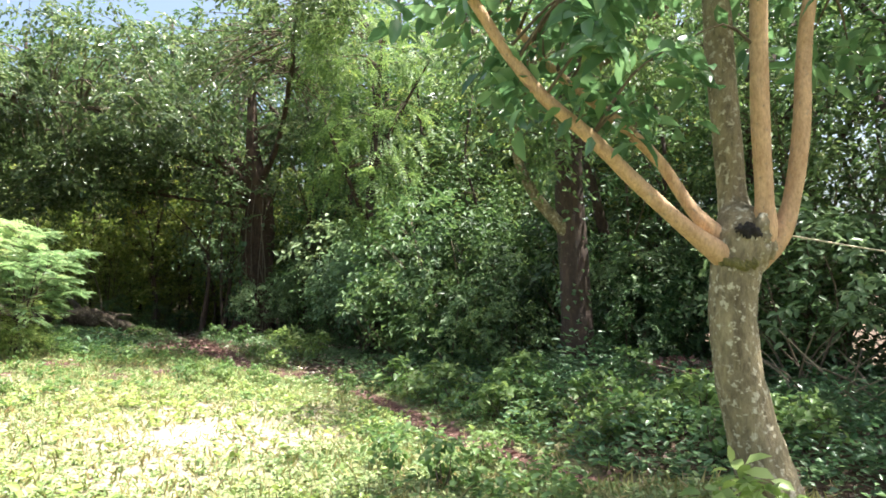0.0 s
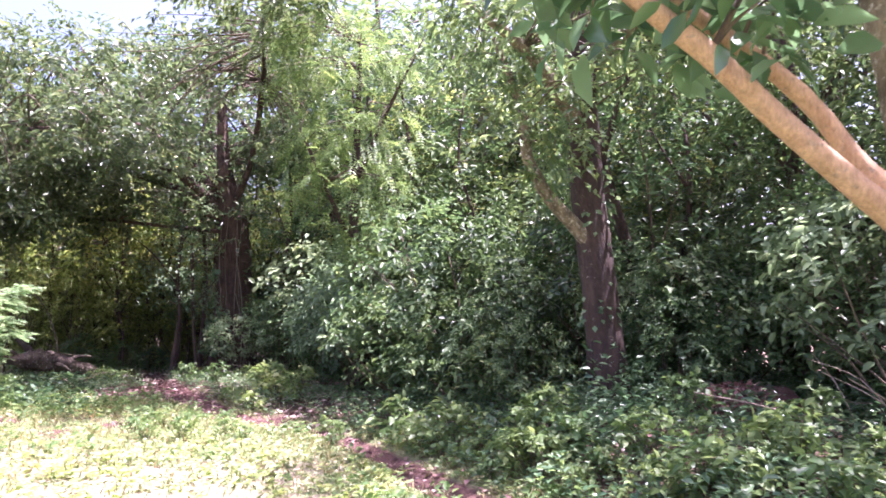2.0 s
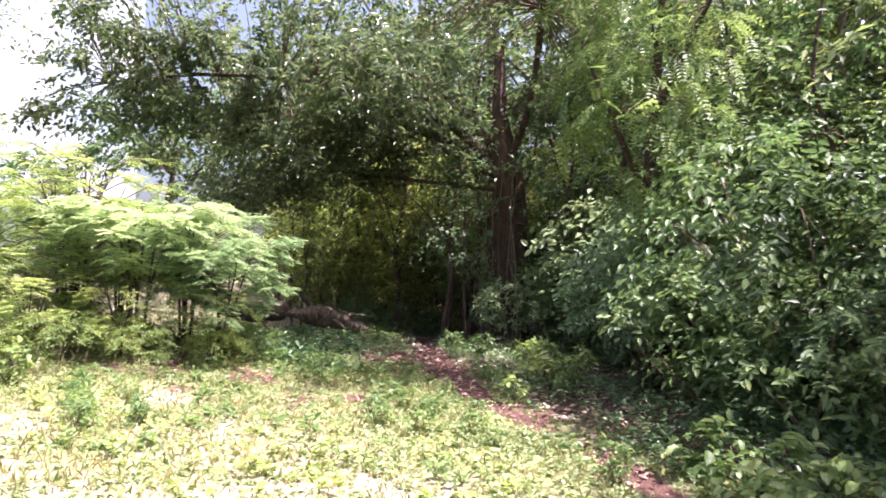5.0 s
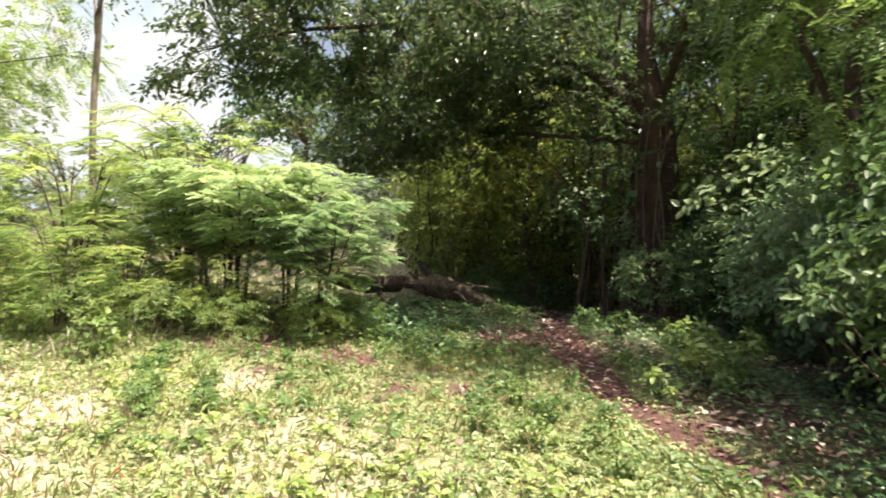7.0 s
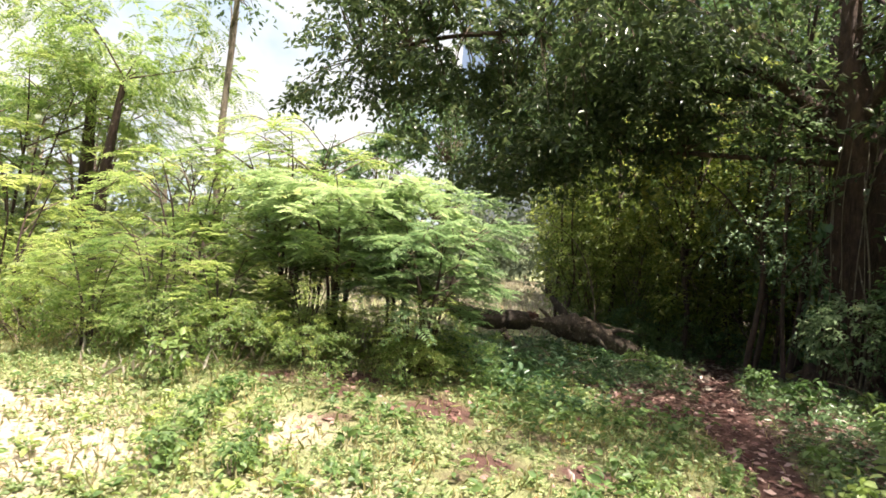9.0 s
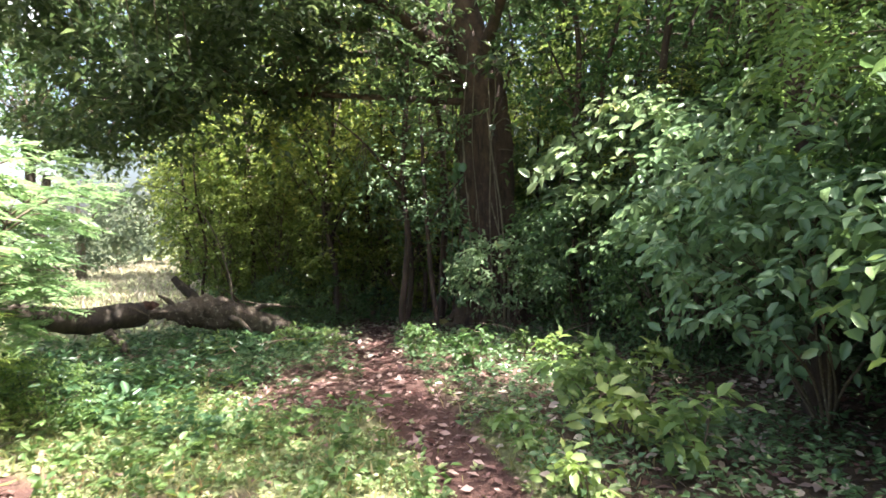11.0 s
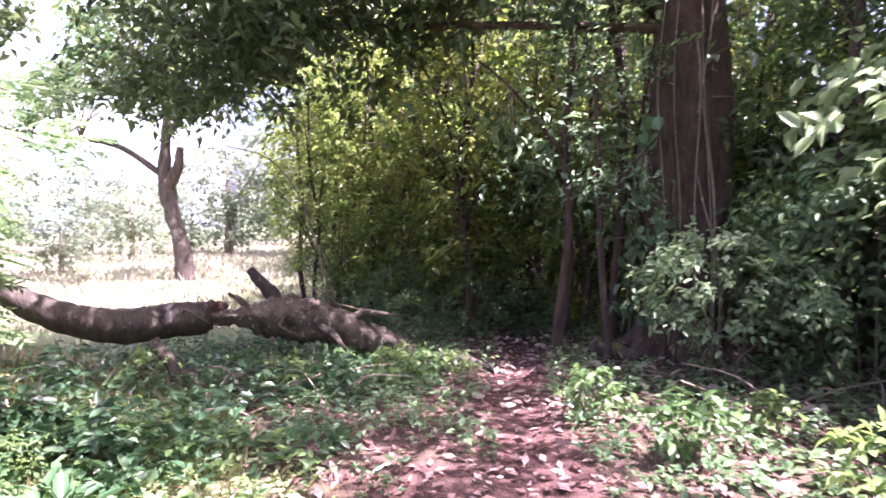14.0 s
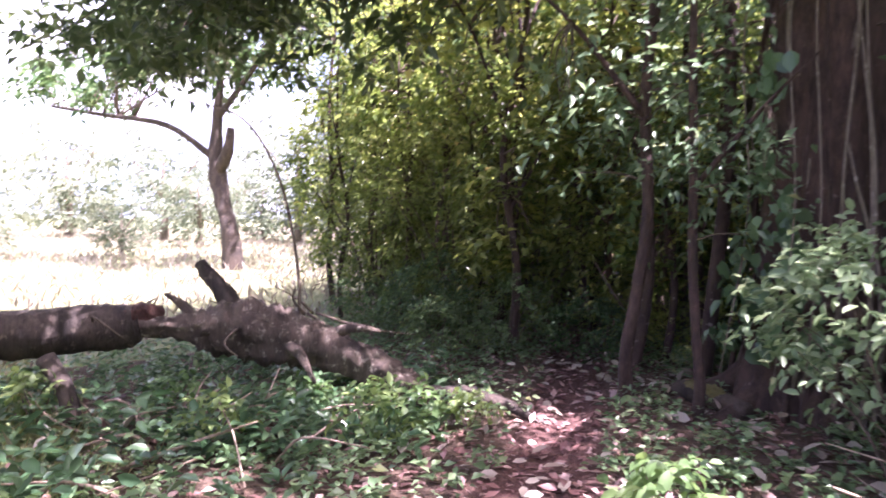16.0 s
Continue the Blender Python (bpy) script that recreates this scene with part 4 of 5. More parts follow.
for x, y, s in ((-8.2, 9.3, 0.5), (-9.0, 8.8, 0.55), (-9.9, 8.3, 0.6), (-10.8, 7.7, 0.6), (-7.4, 9.9, 0.42), (-6.9, 10.7, 0.4), (-7.0, 11.7, 0.4), (-11.1, 8.9, 0.7), (-11.7, 8.1, 0.8), (-8.5, 10.3, 0.45), (-12.7, 7.4, 0.9), (-14.2, 8.2, 1.2), (-14.0, 6.6, 1.1)):
    again(sun_bush, x, y, gb.uniform(0, 360), s)
# Shaded sun_bush copies imitate sunlit foliage by their bright leaf colour.
for kind, x, y, s in ((sun_bush, -7.6, 10.7, 0.5), (sun_bush, -8.0, 10.1, 0.45), (sun_bush, -7.3, 11.5, 0.4), (sun_bush, -8.8, 9.9, 0.5), (bush_a, -8.4, 17.4, 0.35), (bush_a, -9.3, 18.0, 0.45), (bush_a, -10.4, 18.2, 0.4), (bush_a, -7.3, 18.4, 0.4), (sun_bush, -7.0, 21.4, 1.2), (sun_bush, -5.7, 21.8, 1.3), (sun_bush, -8.3, 21.9, 1.3), (sun_bush, -6.4, 19.0, 0.5), (sun_bush, -7.2, 18.9, 0.45)):
    again(kind, x, y, gb.uniform(0, 360), s)
thicket_e = leafy_shrub("light_leaved_shrub", 80, 3.2, 1.3, 120, 24, 0.115, 0.48, M_LEAF_MID, "green shrub with long loose leaves at the wood's edge", "shrub", low=0.05, fine="hex", tuft=0.4, droop=0.6, place=spot(-0.1, 11.0))
for x, y, s in ((1.1, 10.2, 0.7), (3.0, 9.9, 0.75), (-2.3, 15.2, 0.6), (4.5, 8.4, 0.85), (-0.6, 13.0, 0.8), (0.7, 9.7, 0.45), (2.7, 9.0, 0.45), (-3.6, 16.6, 0.7), (-9.0, 17.9, 0.35), (-7.9, 17.9, 0.3)):
    again(thicket_e, x, y, gb.uniform(0, 360), s)
for kind, x, y, s in ((thicket_a, 0.3, 13.5, 0.9), (thicket_a, 3.2, 10.6, 1.0), (thicket_a, 5.4, 9.0, 1.0), (thicket_a, 4.6, 12.2, 1.1), (thicket_a, 6.4, 6.6, 0.9), (thicket_a, -3.0, 19.6, 0.9), (thicket_a, -0.6, 17.4, 0.9),
                      (thicket_b, 0.4, 16.2, 1.4), (thicket_a, 2.2, 14.6, 1.5), (thicket_b, -3.8, 23.0, 1.6), (thicket_a, -1.6, 24.0, 1.7), (thicket_b, 1.6, 20.0, 1.6), (thicket_b, 4.6, 16.6, 1.6), (thicket_a, 7.0, 14.4, 1.6), (thicket_b, 8.8, 11.6, 1.5), (thicket_a, -9.8, 27.0, 1.6), (thicket_b, -6.6, 27.6, 1.7), (thicket_b, 2.6, 13.7, 1.0), (thicket_b, 0.2, 14.8, 1.0), (thicket_b, -2.9, 20.4, 1.0), (thicket_b, 6.2, 10.8, 1.1), (thicket_b, 3.4, 14.6, 1.1), (thicket_b, 7.6, 8.4, 1.0), (thicket_b, -1.6, 19.6, 0.9),
                      (thicket_c, -11.0, 20.3, 0.8), (thicket_c, -9.5, 18.7, 0.62), (thicket_c, -10.9, 18.9, 0.66), (thicket_c, -8.3, 19.0, 0.6), (thicket_c, -6.9, 19.5, 0.7), (thicket_c, -12.6, 21.4, 1.1), (thicket_c, -9.9, 20.9, 0.9), (thicket_b, -13.6, 23.6, 1.4), (thicket_b, -12.6, 26.0, 1.6), (thicket_c, -15.4, 26.2, 1.4), (thicket_c, -6.6, 23.4, 1.1), (thicket_c, -10.4, 23.4, 1.05), (thicket_c, -5.2, 22.6, 1.1), (thicket_c, -12.2, 25.0, 1.3), (thicket_c, -7.6, 26.0, 1.4), (thicket_c, 0.6, 16.8, 1.1), (thicket_c, -3.4, 20.8, 1.2), (thicket_c, -11.0, 24.2, 1.0), (thicket_c, -1.0, 21.4, 1.1)):
    again(kind, x, y, gb.uniform(0, 360), s)
for kind, x, y, s in ((bush_a, 0.2, 9.9, 0.75), (bush_a, 0.9, 9.2, 0.55), (bush_a, 2.6, 8.6, 0.5), (bush_a, 0.0, 10.6, 0.7), (bush_a, 3.6, 9.4, 0.9), (bush_a, 4.8, 8.2, 1.0),
                      (bush_b, 0.2, 12.6, 1.1), (bush_b, 2.0, 10.6, 1.0), (bush_b, 3.4, 11.2, 1.2), (bush_b, -0.4, 14.0, 1.0), (bush_b, 0.2, 15.4, 1.2), (bush_b, -1.8, 17.6, 1.0), (bush_b, 5.0, 10.5, 1.2), (bush_b, -4.0, 19.3, 1.2), (bush_b, -5.6, 20.2, 1.1), (bush_b, -7.2, 21.6, 1.3),
                      (bush_c, -6.4, 22.2, 1.1), (bush_c, -9.6, 21.6, 0.8), (bush_c, -2.0, 17.6, 1.1), (bush_c, -0.2, 16.0, 1.2), (bush_c, -4.6, 21.4, 1.2), (bush_c, 1.6, 13.0, 1.1), (bush_c, -10.4, 21.2, 1.2),
                      (big_leaf, -0.7, 12.6, 0.95), (big_leaf, -1.55, 12.9, 0.75), (big_leaf, -1.6, 14.5, 1.0), (big_leaf, -1.1, 15.8, 1.25), (big_leaf, -3.2, 17.3, 0.9), (big_leaf, 4.1, 7.2, 0.85), (big_leaf, -4.5, 16.4, 0.55), (big_leaf, 3.1, 9.6, 0.7)):
    again(kind, x, y, gb.uniform(0, 360), s)

# Feathered shrubs in the sun beyond the turf
fe_a = feather_shrub("feathery_shrub", 81, 3.0, 2.2, 30, M_LEAF_FEATHER, "bright green feathery-leaved shrub in full sun", spot(-9.4, 10.4, 0, 0.8), low=0.06)
fe_c = feather_shrub("overhanging_shrub", 86, 2.7, 1.8, 34, M_LEAF_SPRAY, "pale blue-green feathery shrub leaning over the turf", spot(-8.3, 10.6, 200, 0.8), leaflet=0.1, low=0.15)
fe_b = feather_shrub("feathery_shrub", 82, 4.2, 2.4, 32, M_LEAF_FEATHER, "bright green feathery-leaved shrub in full sun", spot(-10.6, 11.1, 0, 0.72), low=0.15)
gf = rng_of(83)
for kind, x, y, s in ((fe_a, -10.9, 9.6, 0.8), (fe_a, -12.6, 10.6, 0.95), (fe_a, -9.6, 8.9, 0.5), (fe_b, -15.4, 8.0, 1.05), (fe_b, -18.0, 9.6, 1.25), (fe_a, -12.2, 7.6, 0.75), (fe_a, -15.5, 7.2, 0.9), (fe_c, -7.25, 11.2, 0.66), (fe_c, -8.2, 11.4, 0.75), (fe_c, -9.6, 11.4, 0.8), (fe_c, -10.8, 11.6, 0.85),
                      (fe_a, -8.9, 9.4, 0.4), (fe_a, -10.2, 8.3, 0.45), (fe_a, -8.1, 10.1, 0.36), (fe_a, -7.2, 10.9, 0.32)):
    again(kind, x, y, gf.uniform(0, 360), s)
crown_tree("slender_tree", 85, [(0, 0, -0.2, 0.07), (0.05, 0, 1.5, 0.06), (-0.03, 0, 3.2, 0.055), (0.02, 0.05, 5.4, 0.045), (0, 0, 8.0, 0.02)], [[(0, 0, 4.6, 0.03), (-0.3, 0.1, 5.2, 0.018), (-0.5, 0.1, 5.6, 0.008)], [(0, 0, 4.9, 0.03), (0.35, 0, 5.5, 0.015), (0.5, 0.1, 6.0, 0.008)]],
           [((-0.1, 0, 5.5), (0.8, 0.8, 0.5), 22, 10), ((0.0, 0, 6.6), (0.7, 0.7, 0.5), 20, 12)], 0.11, 0.45, M_BARK_GREY, M_LEAF_MID, "slender straight tree with a sparse top", spot(-12.1, 10.4))

crown_tree("twin_trunk_tree", 87, [(0, 0, -0.2, 0.2), (-0.1, 0, 0.9, 0.16), (-0.35, 0, 2.4, 0.13), (-0.5, 0, 4.2, 0.08)], [[(0.05, 0, 0.2, 0.15), (0.3, 0.1, 1.3, 0.12), (0.75, 0.1, 2.8, 0.09), (1.0, 0.2, 4.2, 0.05)]],
           [((-0.4, 0, 4.6), (1.8, 1.8, 1.2), 70, 10), ((1.0, 0.2, 4.8), (1.8, 1.8, 1.1), 70, 10)], 0.08, 0.36, M_BARK_DARK, M_LEAF_FEATHER, "dark tree forking low into two trunks", spot(-14.6, 9.0), feather=True, bare=7, tuft=0.5)

# The fallen tree beside the trail
LX, LY = -8.95, 13.77
def log_line(rows):
    return [(x - LX, y - LY, z, r) for x, y, z, r in rows]


log = thing("fallen_log", LX, LY, 0, "weathered fallen trunk with broken limbs", "log")
part("trunk", raw_mesh("trunk", *tube(log_line([(-11.5, 12.9, 1.75, 0.05), (-10.7, 13.1, 1.3, 0.085), (-9.95, 13.2, 1.0, 0.105), (-9.35, 13.4, 0.76, 0.13), (-9.0, 13.75, 0.64, 0.15), (-8.87, 14.1, 0.65, 0.155), (-8.74, 14.4, 0.65, 0.15), (-8.7, 14.47, 0.66, 0.09)]), 16, 7, 0.07, 91, 0.05), M_LOG), log)
part("trunk", raw_mesh("trunk", *tube(log_line([(-8.82, 14.2, 0.66, 0.06), (-8.6, 14.65, 0.63, 0.075), (-8.48, 14.86, 0.61, 0.15), (-8.3, 15.08, 0.6, 0.2), (-8.05, 15.33, 0.52, 0.17), (-7.8, 15.52, 0.42, 0.13), (-7.55, 15.68, 0.3, 0.12), (-7.35, 15.82, 0.12, 0.13), (-7.2, 15.95, -0.08, 0.09)]), 20, 8, 0.2, 97, 0.12), M_LOG_PALE), log, "gnarled paler length of the trunk")
part("broken_end", raw_mesh("broken_end", *tube(log_line([(-8.76, 14.36, 0.7, 0.1), (-8.7, 14.5, 0.72, 0.08), (-8.66, 14.62, 0.74, 0.03)]), 12, 4, 0.3, 98), M_RED_WOOD), log, "splintered reddish broken end")
for q, e in (((-7.9, 15.5, 0.55), (-7.45, 15.55, 0.62)), ((-8.0, 15.2, 0.5), (-7.6, 15.1, 0.32)), ((-8.5, 14.8, 0.62), (-8.65, 14.62, 0.86))):
    part("snag", raw_mesh("snag", *tube(log_line([(*q, 0.05), ((q[0] + e[0]) / 2, (q[1] + e[1]) / 2, (q[2] + e[2]) / 2 + 0.04, 0.035), (*e, 0.012)]), 8, 5, 0.15, 99), M_LOG_PALE), log)
part("stub", raw_mesh("stub", *tube(log_line([(-8.36, 15.03, 0.62, 0.1), (-8.44, 14.98, 0.82, 0.075), (-8.56, 14.9, 0.98, 0.055), (-8.62, 14.87, 1.07, 0.045)]), 9, 5, 0.1, 93), M_LOG), log, "broken upright stub")
part("stub", raw_mesh("stub", *tube(log_line([(-8.75, 13.9, 0.5, 0.06), (-8.55, 13.95, 0.28, 0.055), (-8.45, 13.95, -0.05, 0.05)]), 8, 5, 0.1, 94), M_LOG), log, "broken stub propping the trunk")
for k in range(7):
    a = 0.5 + k * 0.8
    part("root", raw_mesh("root", *tube(log_line([(-7.25, 15.9, 0.14, 0.07), (-7.2 + 0.3 * math.cos(a), 16.05 + 0.25 * math.sin(a), 0.06 + 0.05 * math.sin(a * 2), 0.05), (-7.15 + 0.65 * math.cos(a), 16.1 + 0.5 * math.sin(a), -0.04, 0.02)]), 7, 5, 0.12, 95 + k), M_LOG), log)
gl = rng_of(96)
for k in range(14):
    q = np.array([-8.9, 13.9, 0.68]) + np.array([0.9, 1.6, 0.02]) * gl.uniform(0, 1)
    e = q + np.array([gl.normal() * 0.35, gl.normal() * 0.3, gl.uniform(-0.15, 0.3)])
    part("twig", raw_mesh("twig", *tube(log_line([(*q, 0.012), (*((q + e) / 2 + gl.normal(size=3) * 0.05), 0.008), (*e, 0.003)]), 5, 4, 0, k), M_TWIG), log)
tagged(new("arching_shoot", raw_mesh("arching_shoot", *tube([(-8.05, 15.3, 0.5, 0.014), (-8.1, 15.35, 1.0, 0.012), (-8.4, 15.4, 1.7, 0.01), (-8.9, 15.4, 2.2, 0.008), (-9.6, 15.3, 2.4, 0.004)], 6, 6, 0, 2), M_TWIG)), "thin bare shoot arching over the fallen log", "branch")

# The field beyond, its crooked tree and the far woods
crown_tree("crooked_tree", 101, [(0, 0, -0.2, 0.3), (-0.1, 0, 0.8, 0.23), (-0.5, 0, 1.8, 0.21), (-0.75, 0, 2.6, 0.24), (-0.8, 0, 3.4, 0.17), (-0.6, 0, 5.0, 0.1)],
           [[(-0.75, 0, 2.5, 0.18), (-0.25, 0, 3.1, 0.15), (-0.1, 0, 3.7, 0.1)], [(-0.8, 0, 2.9, 0.1), (-1.9, -0.8, 3.8, 0.08), (-4.2, -1.5, 4.2, 0.06), (-6.5, -2.0, 4.6, 0.04)], [(-0.7, 0, 4.0, 0.09), (0.5, 0.5, 5.5, 0.06), (1.5, 0.8, 6.6, 0.03)]],
           [((-1.0, 0, 6.4), (3.4, 2.8, 1.5), 170, 22), ((-5.5, -1.6, 5.2), (1.8, 1.5, 0.8), 40, 18)], 0.28, 0.5, M_LOG, M_LEAF_MID, "crooked forked tree standing in the open field", (-19.3, 21.9, -0.02, 0, 1), tuft=0.6, rough=0.1)

forest_a = crown_tree("forest_tree", 111, [(0, 0, -0.3, 0.22), (0.1, 0, 1.5, 0.18), (-0.1, 0.1, 3.5, 0.15), (0.1, 0, 6.0, 0.1), (0, 0, 8.5, 0.04)],
                      [[(0, 0, 3.0, 0.09), (1.0, 0.4, 4.4, 0.05), (1.9, 0.6, 5.4, 0.02)], [(0, 0, 3.8, 0.08), (-1.0, -0.6, 5.2, 0.05), (-1.8, -0.9, 6.0, 0.02)], [(0, 0, 5.0, 0.07), (0.2, -1.0, 6.4, 0.04), (0.4, -1.8, 7.2, 0.02)]],
                      [((0, 0, 6.6), (2.6, 2.6, 2.2), 124, 21), ((0.8, -0.5, 4.2), (1.7, 1.7, 1.0), 40, 21)], 0.195, 0.42, M_BARK_DARK, M_LEAF_MID, "tall leafy tree deep in the wood", spot(4.5, 14.6), tuft=0.5, bare=5)
forest_b = crown_tree("forest_tree", 112, [(0, 0, -0.3, 0.18), (-0.1, 0, 1.5, 0.15), (0.1, 0.1, 3.0, 0.13), (-0.1, 0, 5.0, 0.09), (0, 0, 7.0, 0.04)],
                      [[(0, 0, 2.6, 0.08), (0.9, 0.6, 3.6, 0.05), (1.5, 0.9, 4.6, 0.02)], [(0, 0, 3.0, 0.08), (-1.0, 0.5, 4.0, 0.05), (-1.6, 0.7, 5.0, 0.02)]],
                      [((0, 0, 5.2), (2.3, 2.3, 1.9), 145, 22), ((-0.3, 0.4, 3.2), (1.6, 1.6, 0.9), 46, 22)], 0.15, 0.45, M_BARK_GREY, M_LEAF_OLIVE, "olive-green tree deep in the wood", spot(1.2, 15.6), tuft=0.5, bare=5)
gt = rng_of(113)
for x, y, s in ((-18.0, 27.0, 1.4), (-21.5, 30.5, 1.5), (-16.5, 31.0, 1.6), (-25.0, 34.0, 1.5), (-11.0, 31.0, 1.6), (-4.6, 23.4, 1.45), (-8.2, 25.2, 1.4), (-11.6, 26.6, 1.45), (-1.8, 22.6, 1.45), (-15.0, 28.4, 1.5), (2.0, 23.4, 1.5), (-6.2, 29.0, 1.7), (5.6, 11.5, 1.0), (0.6, 18.6, 1.0), (-1.7, 18.2, 0.95), (2.9, 16.4, 1.1), (-0.6, 20.2, 1.15), (5.6, 15.8, 1.1), (7.6, 13.2, 1.0), (6.5, 8.0, 0.9), (5.0, 5.0, 0.9), (5.2, 6.9, 0.85), (3.0, 21.0, 1.2), (8.5, 9.5, 1.0), (7.8, 5.2, 0.9), (7.0, 20.0, 1.1)):
    again(forest_a, x, y, gt.uniform(0, 360), s)
for x, y, s in ((1.4, 17.6, 1.0), (-1.9, 22.8, 1.1), (4.2, 13.6, 0.9), (-11.4, 26.4, 1.0), (-9.0, 28.0, 1.1), (0.8, 24.0, 1.1), (5.2, 18.2, 1.0), (-12.6, 28.5, 1.1)):
    again(forest_b, x, y, gt.uniform(0, 360), s)
# Their pale crowns carry the haze in the leaf colour.
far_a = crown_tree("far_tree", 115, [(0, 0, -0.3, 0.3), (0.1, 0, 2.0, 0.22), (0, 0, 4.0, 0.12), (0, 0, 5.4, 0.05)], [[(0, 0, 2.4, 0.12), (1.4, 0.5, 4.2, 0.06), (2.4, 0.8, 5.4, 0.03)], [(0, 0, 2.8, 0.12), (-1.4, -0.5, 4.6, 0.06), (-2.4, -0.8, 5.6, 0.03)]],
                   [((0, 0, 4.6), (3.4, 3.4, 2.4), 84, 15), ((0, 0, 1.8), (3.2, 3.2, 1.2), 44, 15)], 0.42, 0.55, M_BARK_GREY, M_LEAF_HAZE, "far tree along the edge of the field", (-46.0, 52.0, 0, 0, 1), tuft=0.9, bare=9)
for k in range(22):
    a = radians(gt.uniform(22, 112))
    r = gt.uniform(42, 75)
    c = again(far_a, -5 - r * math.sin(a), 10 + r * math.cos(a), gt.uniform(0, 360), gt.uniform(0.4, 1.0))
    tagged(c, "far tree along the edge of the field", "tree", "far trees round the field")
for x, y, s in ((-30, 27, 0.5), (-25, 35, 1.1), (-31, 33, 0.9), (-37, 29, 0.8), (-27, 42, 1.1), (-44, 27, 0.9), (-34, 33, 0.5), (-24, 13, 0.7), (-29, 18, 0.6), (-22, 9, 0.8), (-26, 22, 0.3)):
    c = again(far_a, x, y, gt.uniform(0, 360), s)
    tagged(c, "tree standing in the bright field, haze painted into its leaves", "tree", "trees in the field")

def glow_backdrop():
    """Glowing backdrop added to whiten the north-west sky, far beyond the field."""
    m, t, bsdf = nodes_of("sky_glow")
    co = t.nodes.new("ShaderNodeTexCoord")
    tex = node(t, "ShaderNodeTexNoise", Scale=0.02, Detail=5.0, Roughness=0.6)
    t.links.new(co.outputs["Object"], tex.inputs["Vector"])
    # Emission makes the backdrop read as white, overbright sky.
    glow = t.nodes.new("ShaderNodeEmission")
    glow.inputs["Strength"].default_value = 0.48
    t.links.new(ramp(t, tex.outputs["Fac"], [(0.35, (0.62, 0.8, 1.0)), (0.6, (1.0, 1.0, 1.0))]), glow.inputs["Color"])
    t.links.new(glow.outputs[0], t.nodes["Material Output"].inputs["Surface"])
    a, h = np.meshgrid(np.radians(np.linspace(50, 120, 33)), np.linspace(-3, 130, 9))
    co = np.stack([-6 - 190 * np.sin(a), 10 + 190 * np.cos(a), h], -1).reshape(-1, 3)
    i, j = np.meshgrid(np.arange(8), np.arange(32), indexing="ij")
    quads = np.stack([i * 33 + j, i * 33 + j + 1, (i + 1) * 33 + j + 1, (i + 1) * 33 + j], -1).reshape(-1)
    tagged(new("backdrop", raw_mesh("backdrop", co, quads, np.arange(len(quads) // 4) * 4, m)), "added glowing backdrop that whitens the sky over the far field", "sky", kind="structure")


glow_backdrop()

# Dry brush and fallen sticks
gq = rng_of(121)
def stick_pile(name, x, y, count, spread, lift, length, label):
    root = thing(name, x, y, float(land(x, y)), label, "branches")
    for k in range(count):
        a, b = gq.uniform(0, 6.28), gq.uniform(0, 6.28)
        q = np.array([math.cos(a) * spread * gq.uniform(0, 1), math.sin(a) * spread * gq.uniform(0, 1), 0.01])
        l = length * gq.uniform(0.4, 1.0)
        e = q + np.array([math.cos(b) * l, math.sin(b) * l, lift * gq.uniform(0.0, 1.0)])
        m = (q + e) / 2 + np.array([0, 0, 0.04]) + gq.normal(size=3) * 0.05
        r = gq.uniform(0.006, 0.016)
        part("stick", raw_mesh("stick", *tube([(*q, r), (*m, r * 0.8), (*e, r * 0.4)], 5, 4, 0.06, k), M_STICK), root)


stick_pile("brush_pile", 3.9, 6.6, 26, 0.7, 0.8, 1.3, "heap of dry broken branches under the bushes")
stick_pile("brush_pile", -7.7, 14.2, 22, 1.0, 0.3, 0.8, "dry sticks lying beside the fallen log")
stick_pile("brush_pile", -4.0, 16.4, 14, 0.8, 0.3, 1.0, "dry sticks lying by the fig's roots")
stick_pile("brush_pile", -9.3, 9.5, 30, 0.8, 0.35, 0.8, "dry stalks piled at the foot of the shrubs")

def leaf_heap(x, y, wide, high):
    root = thing("leaf_heap", x, y, float(land(x, y)), "heap of raked red-brown leaves and twigs on the bank", "leaf heap")
    g = rng_of(128)
    rows = [(0, 0, -0.05, wide), (0.02, 0, high * 0.35, wide * 0.85), (0, 0.02, high * 0.75, wide * 0.5), (0, 0, high, wide * 0.12)]
    part("mound", raw_mesh("mound", *tube(rows, 18, 4, 0.1, 128), M_RED_EARTH), root)
    k = 900
    a, q = g.uniform(0, 6.28, k), g.uniform(0, 1, k) ** 0.5
    p = np.stack([np.cos(a) * q * wide, np.sin(a) * q * wide, high * (1 - q ** 1.6) + 0.03], -1)
    d = np.stack([np.cos(a), np.sin(a), -0.4 * np.ones(k)], -1) + g.normal(size=(k, 3)) * 0.6
    part("leaves", raw_mesh("leaves", *blades(p, d, g.normal(size=(k, 3)) * 0.4 + np.array([0, 0, 1]), g.uniform(0.06, 0.13, k), g.uniform(0.02, 0.06, k), 0.2, -0.1), M_LEAF_DEAD), root, kind="stuff")


leaf_heap(3.0, 8.05, 0.62, 0.26)

mossy = thing("mossy_log", -5.76, 17.34, float(land(-5.76, 17.34)), "short rotten log with moss beside the fig", "log", turn=-30)
part("wood", raw_mesh("wood", *tube([(-0.36, 0, 0.05, 0.055), (-0.3, 0, 0.06, 0.075), (0.0, 0.02, 0.065, 0.08), (0.3, 0, 0.06, 0.07), (0.36, 0, 0.055, 0.045)], 12, 6, 0.1, 3), M_LOG), mossy)
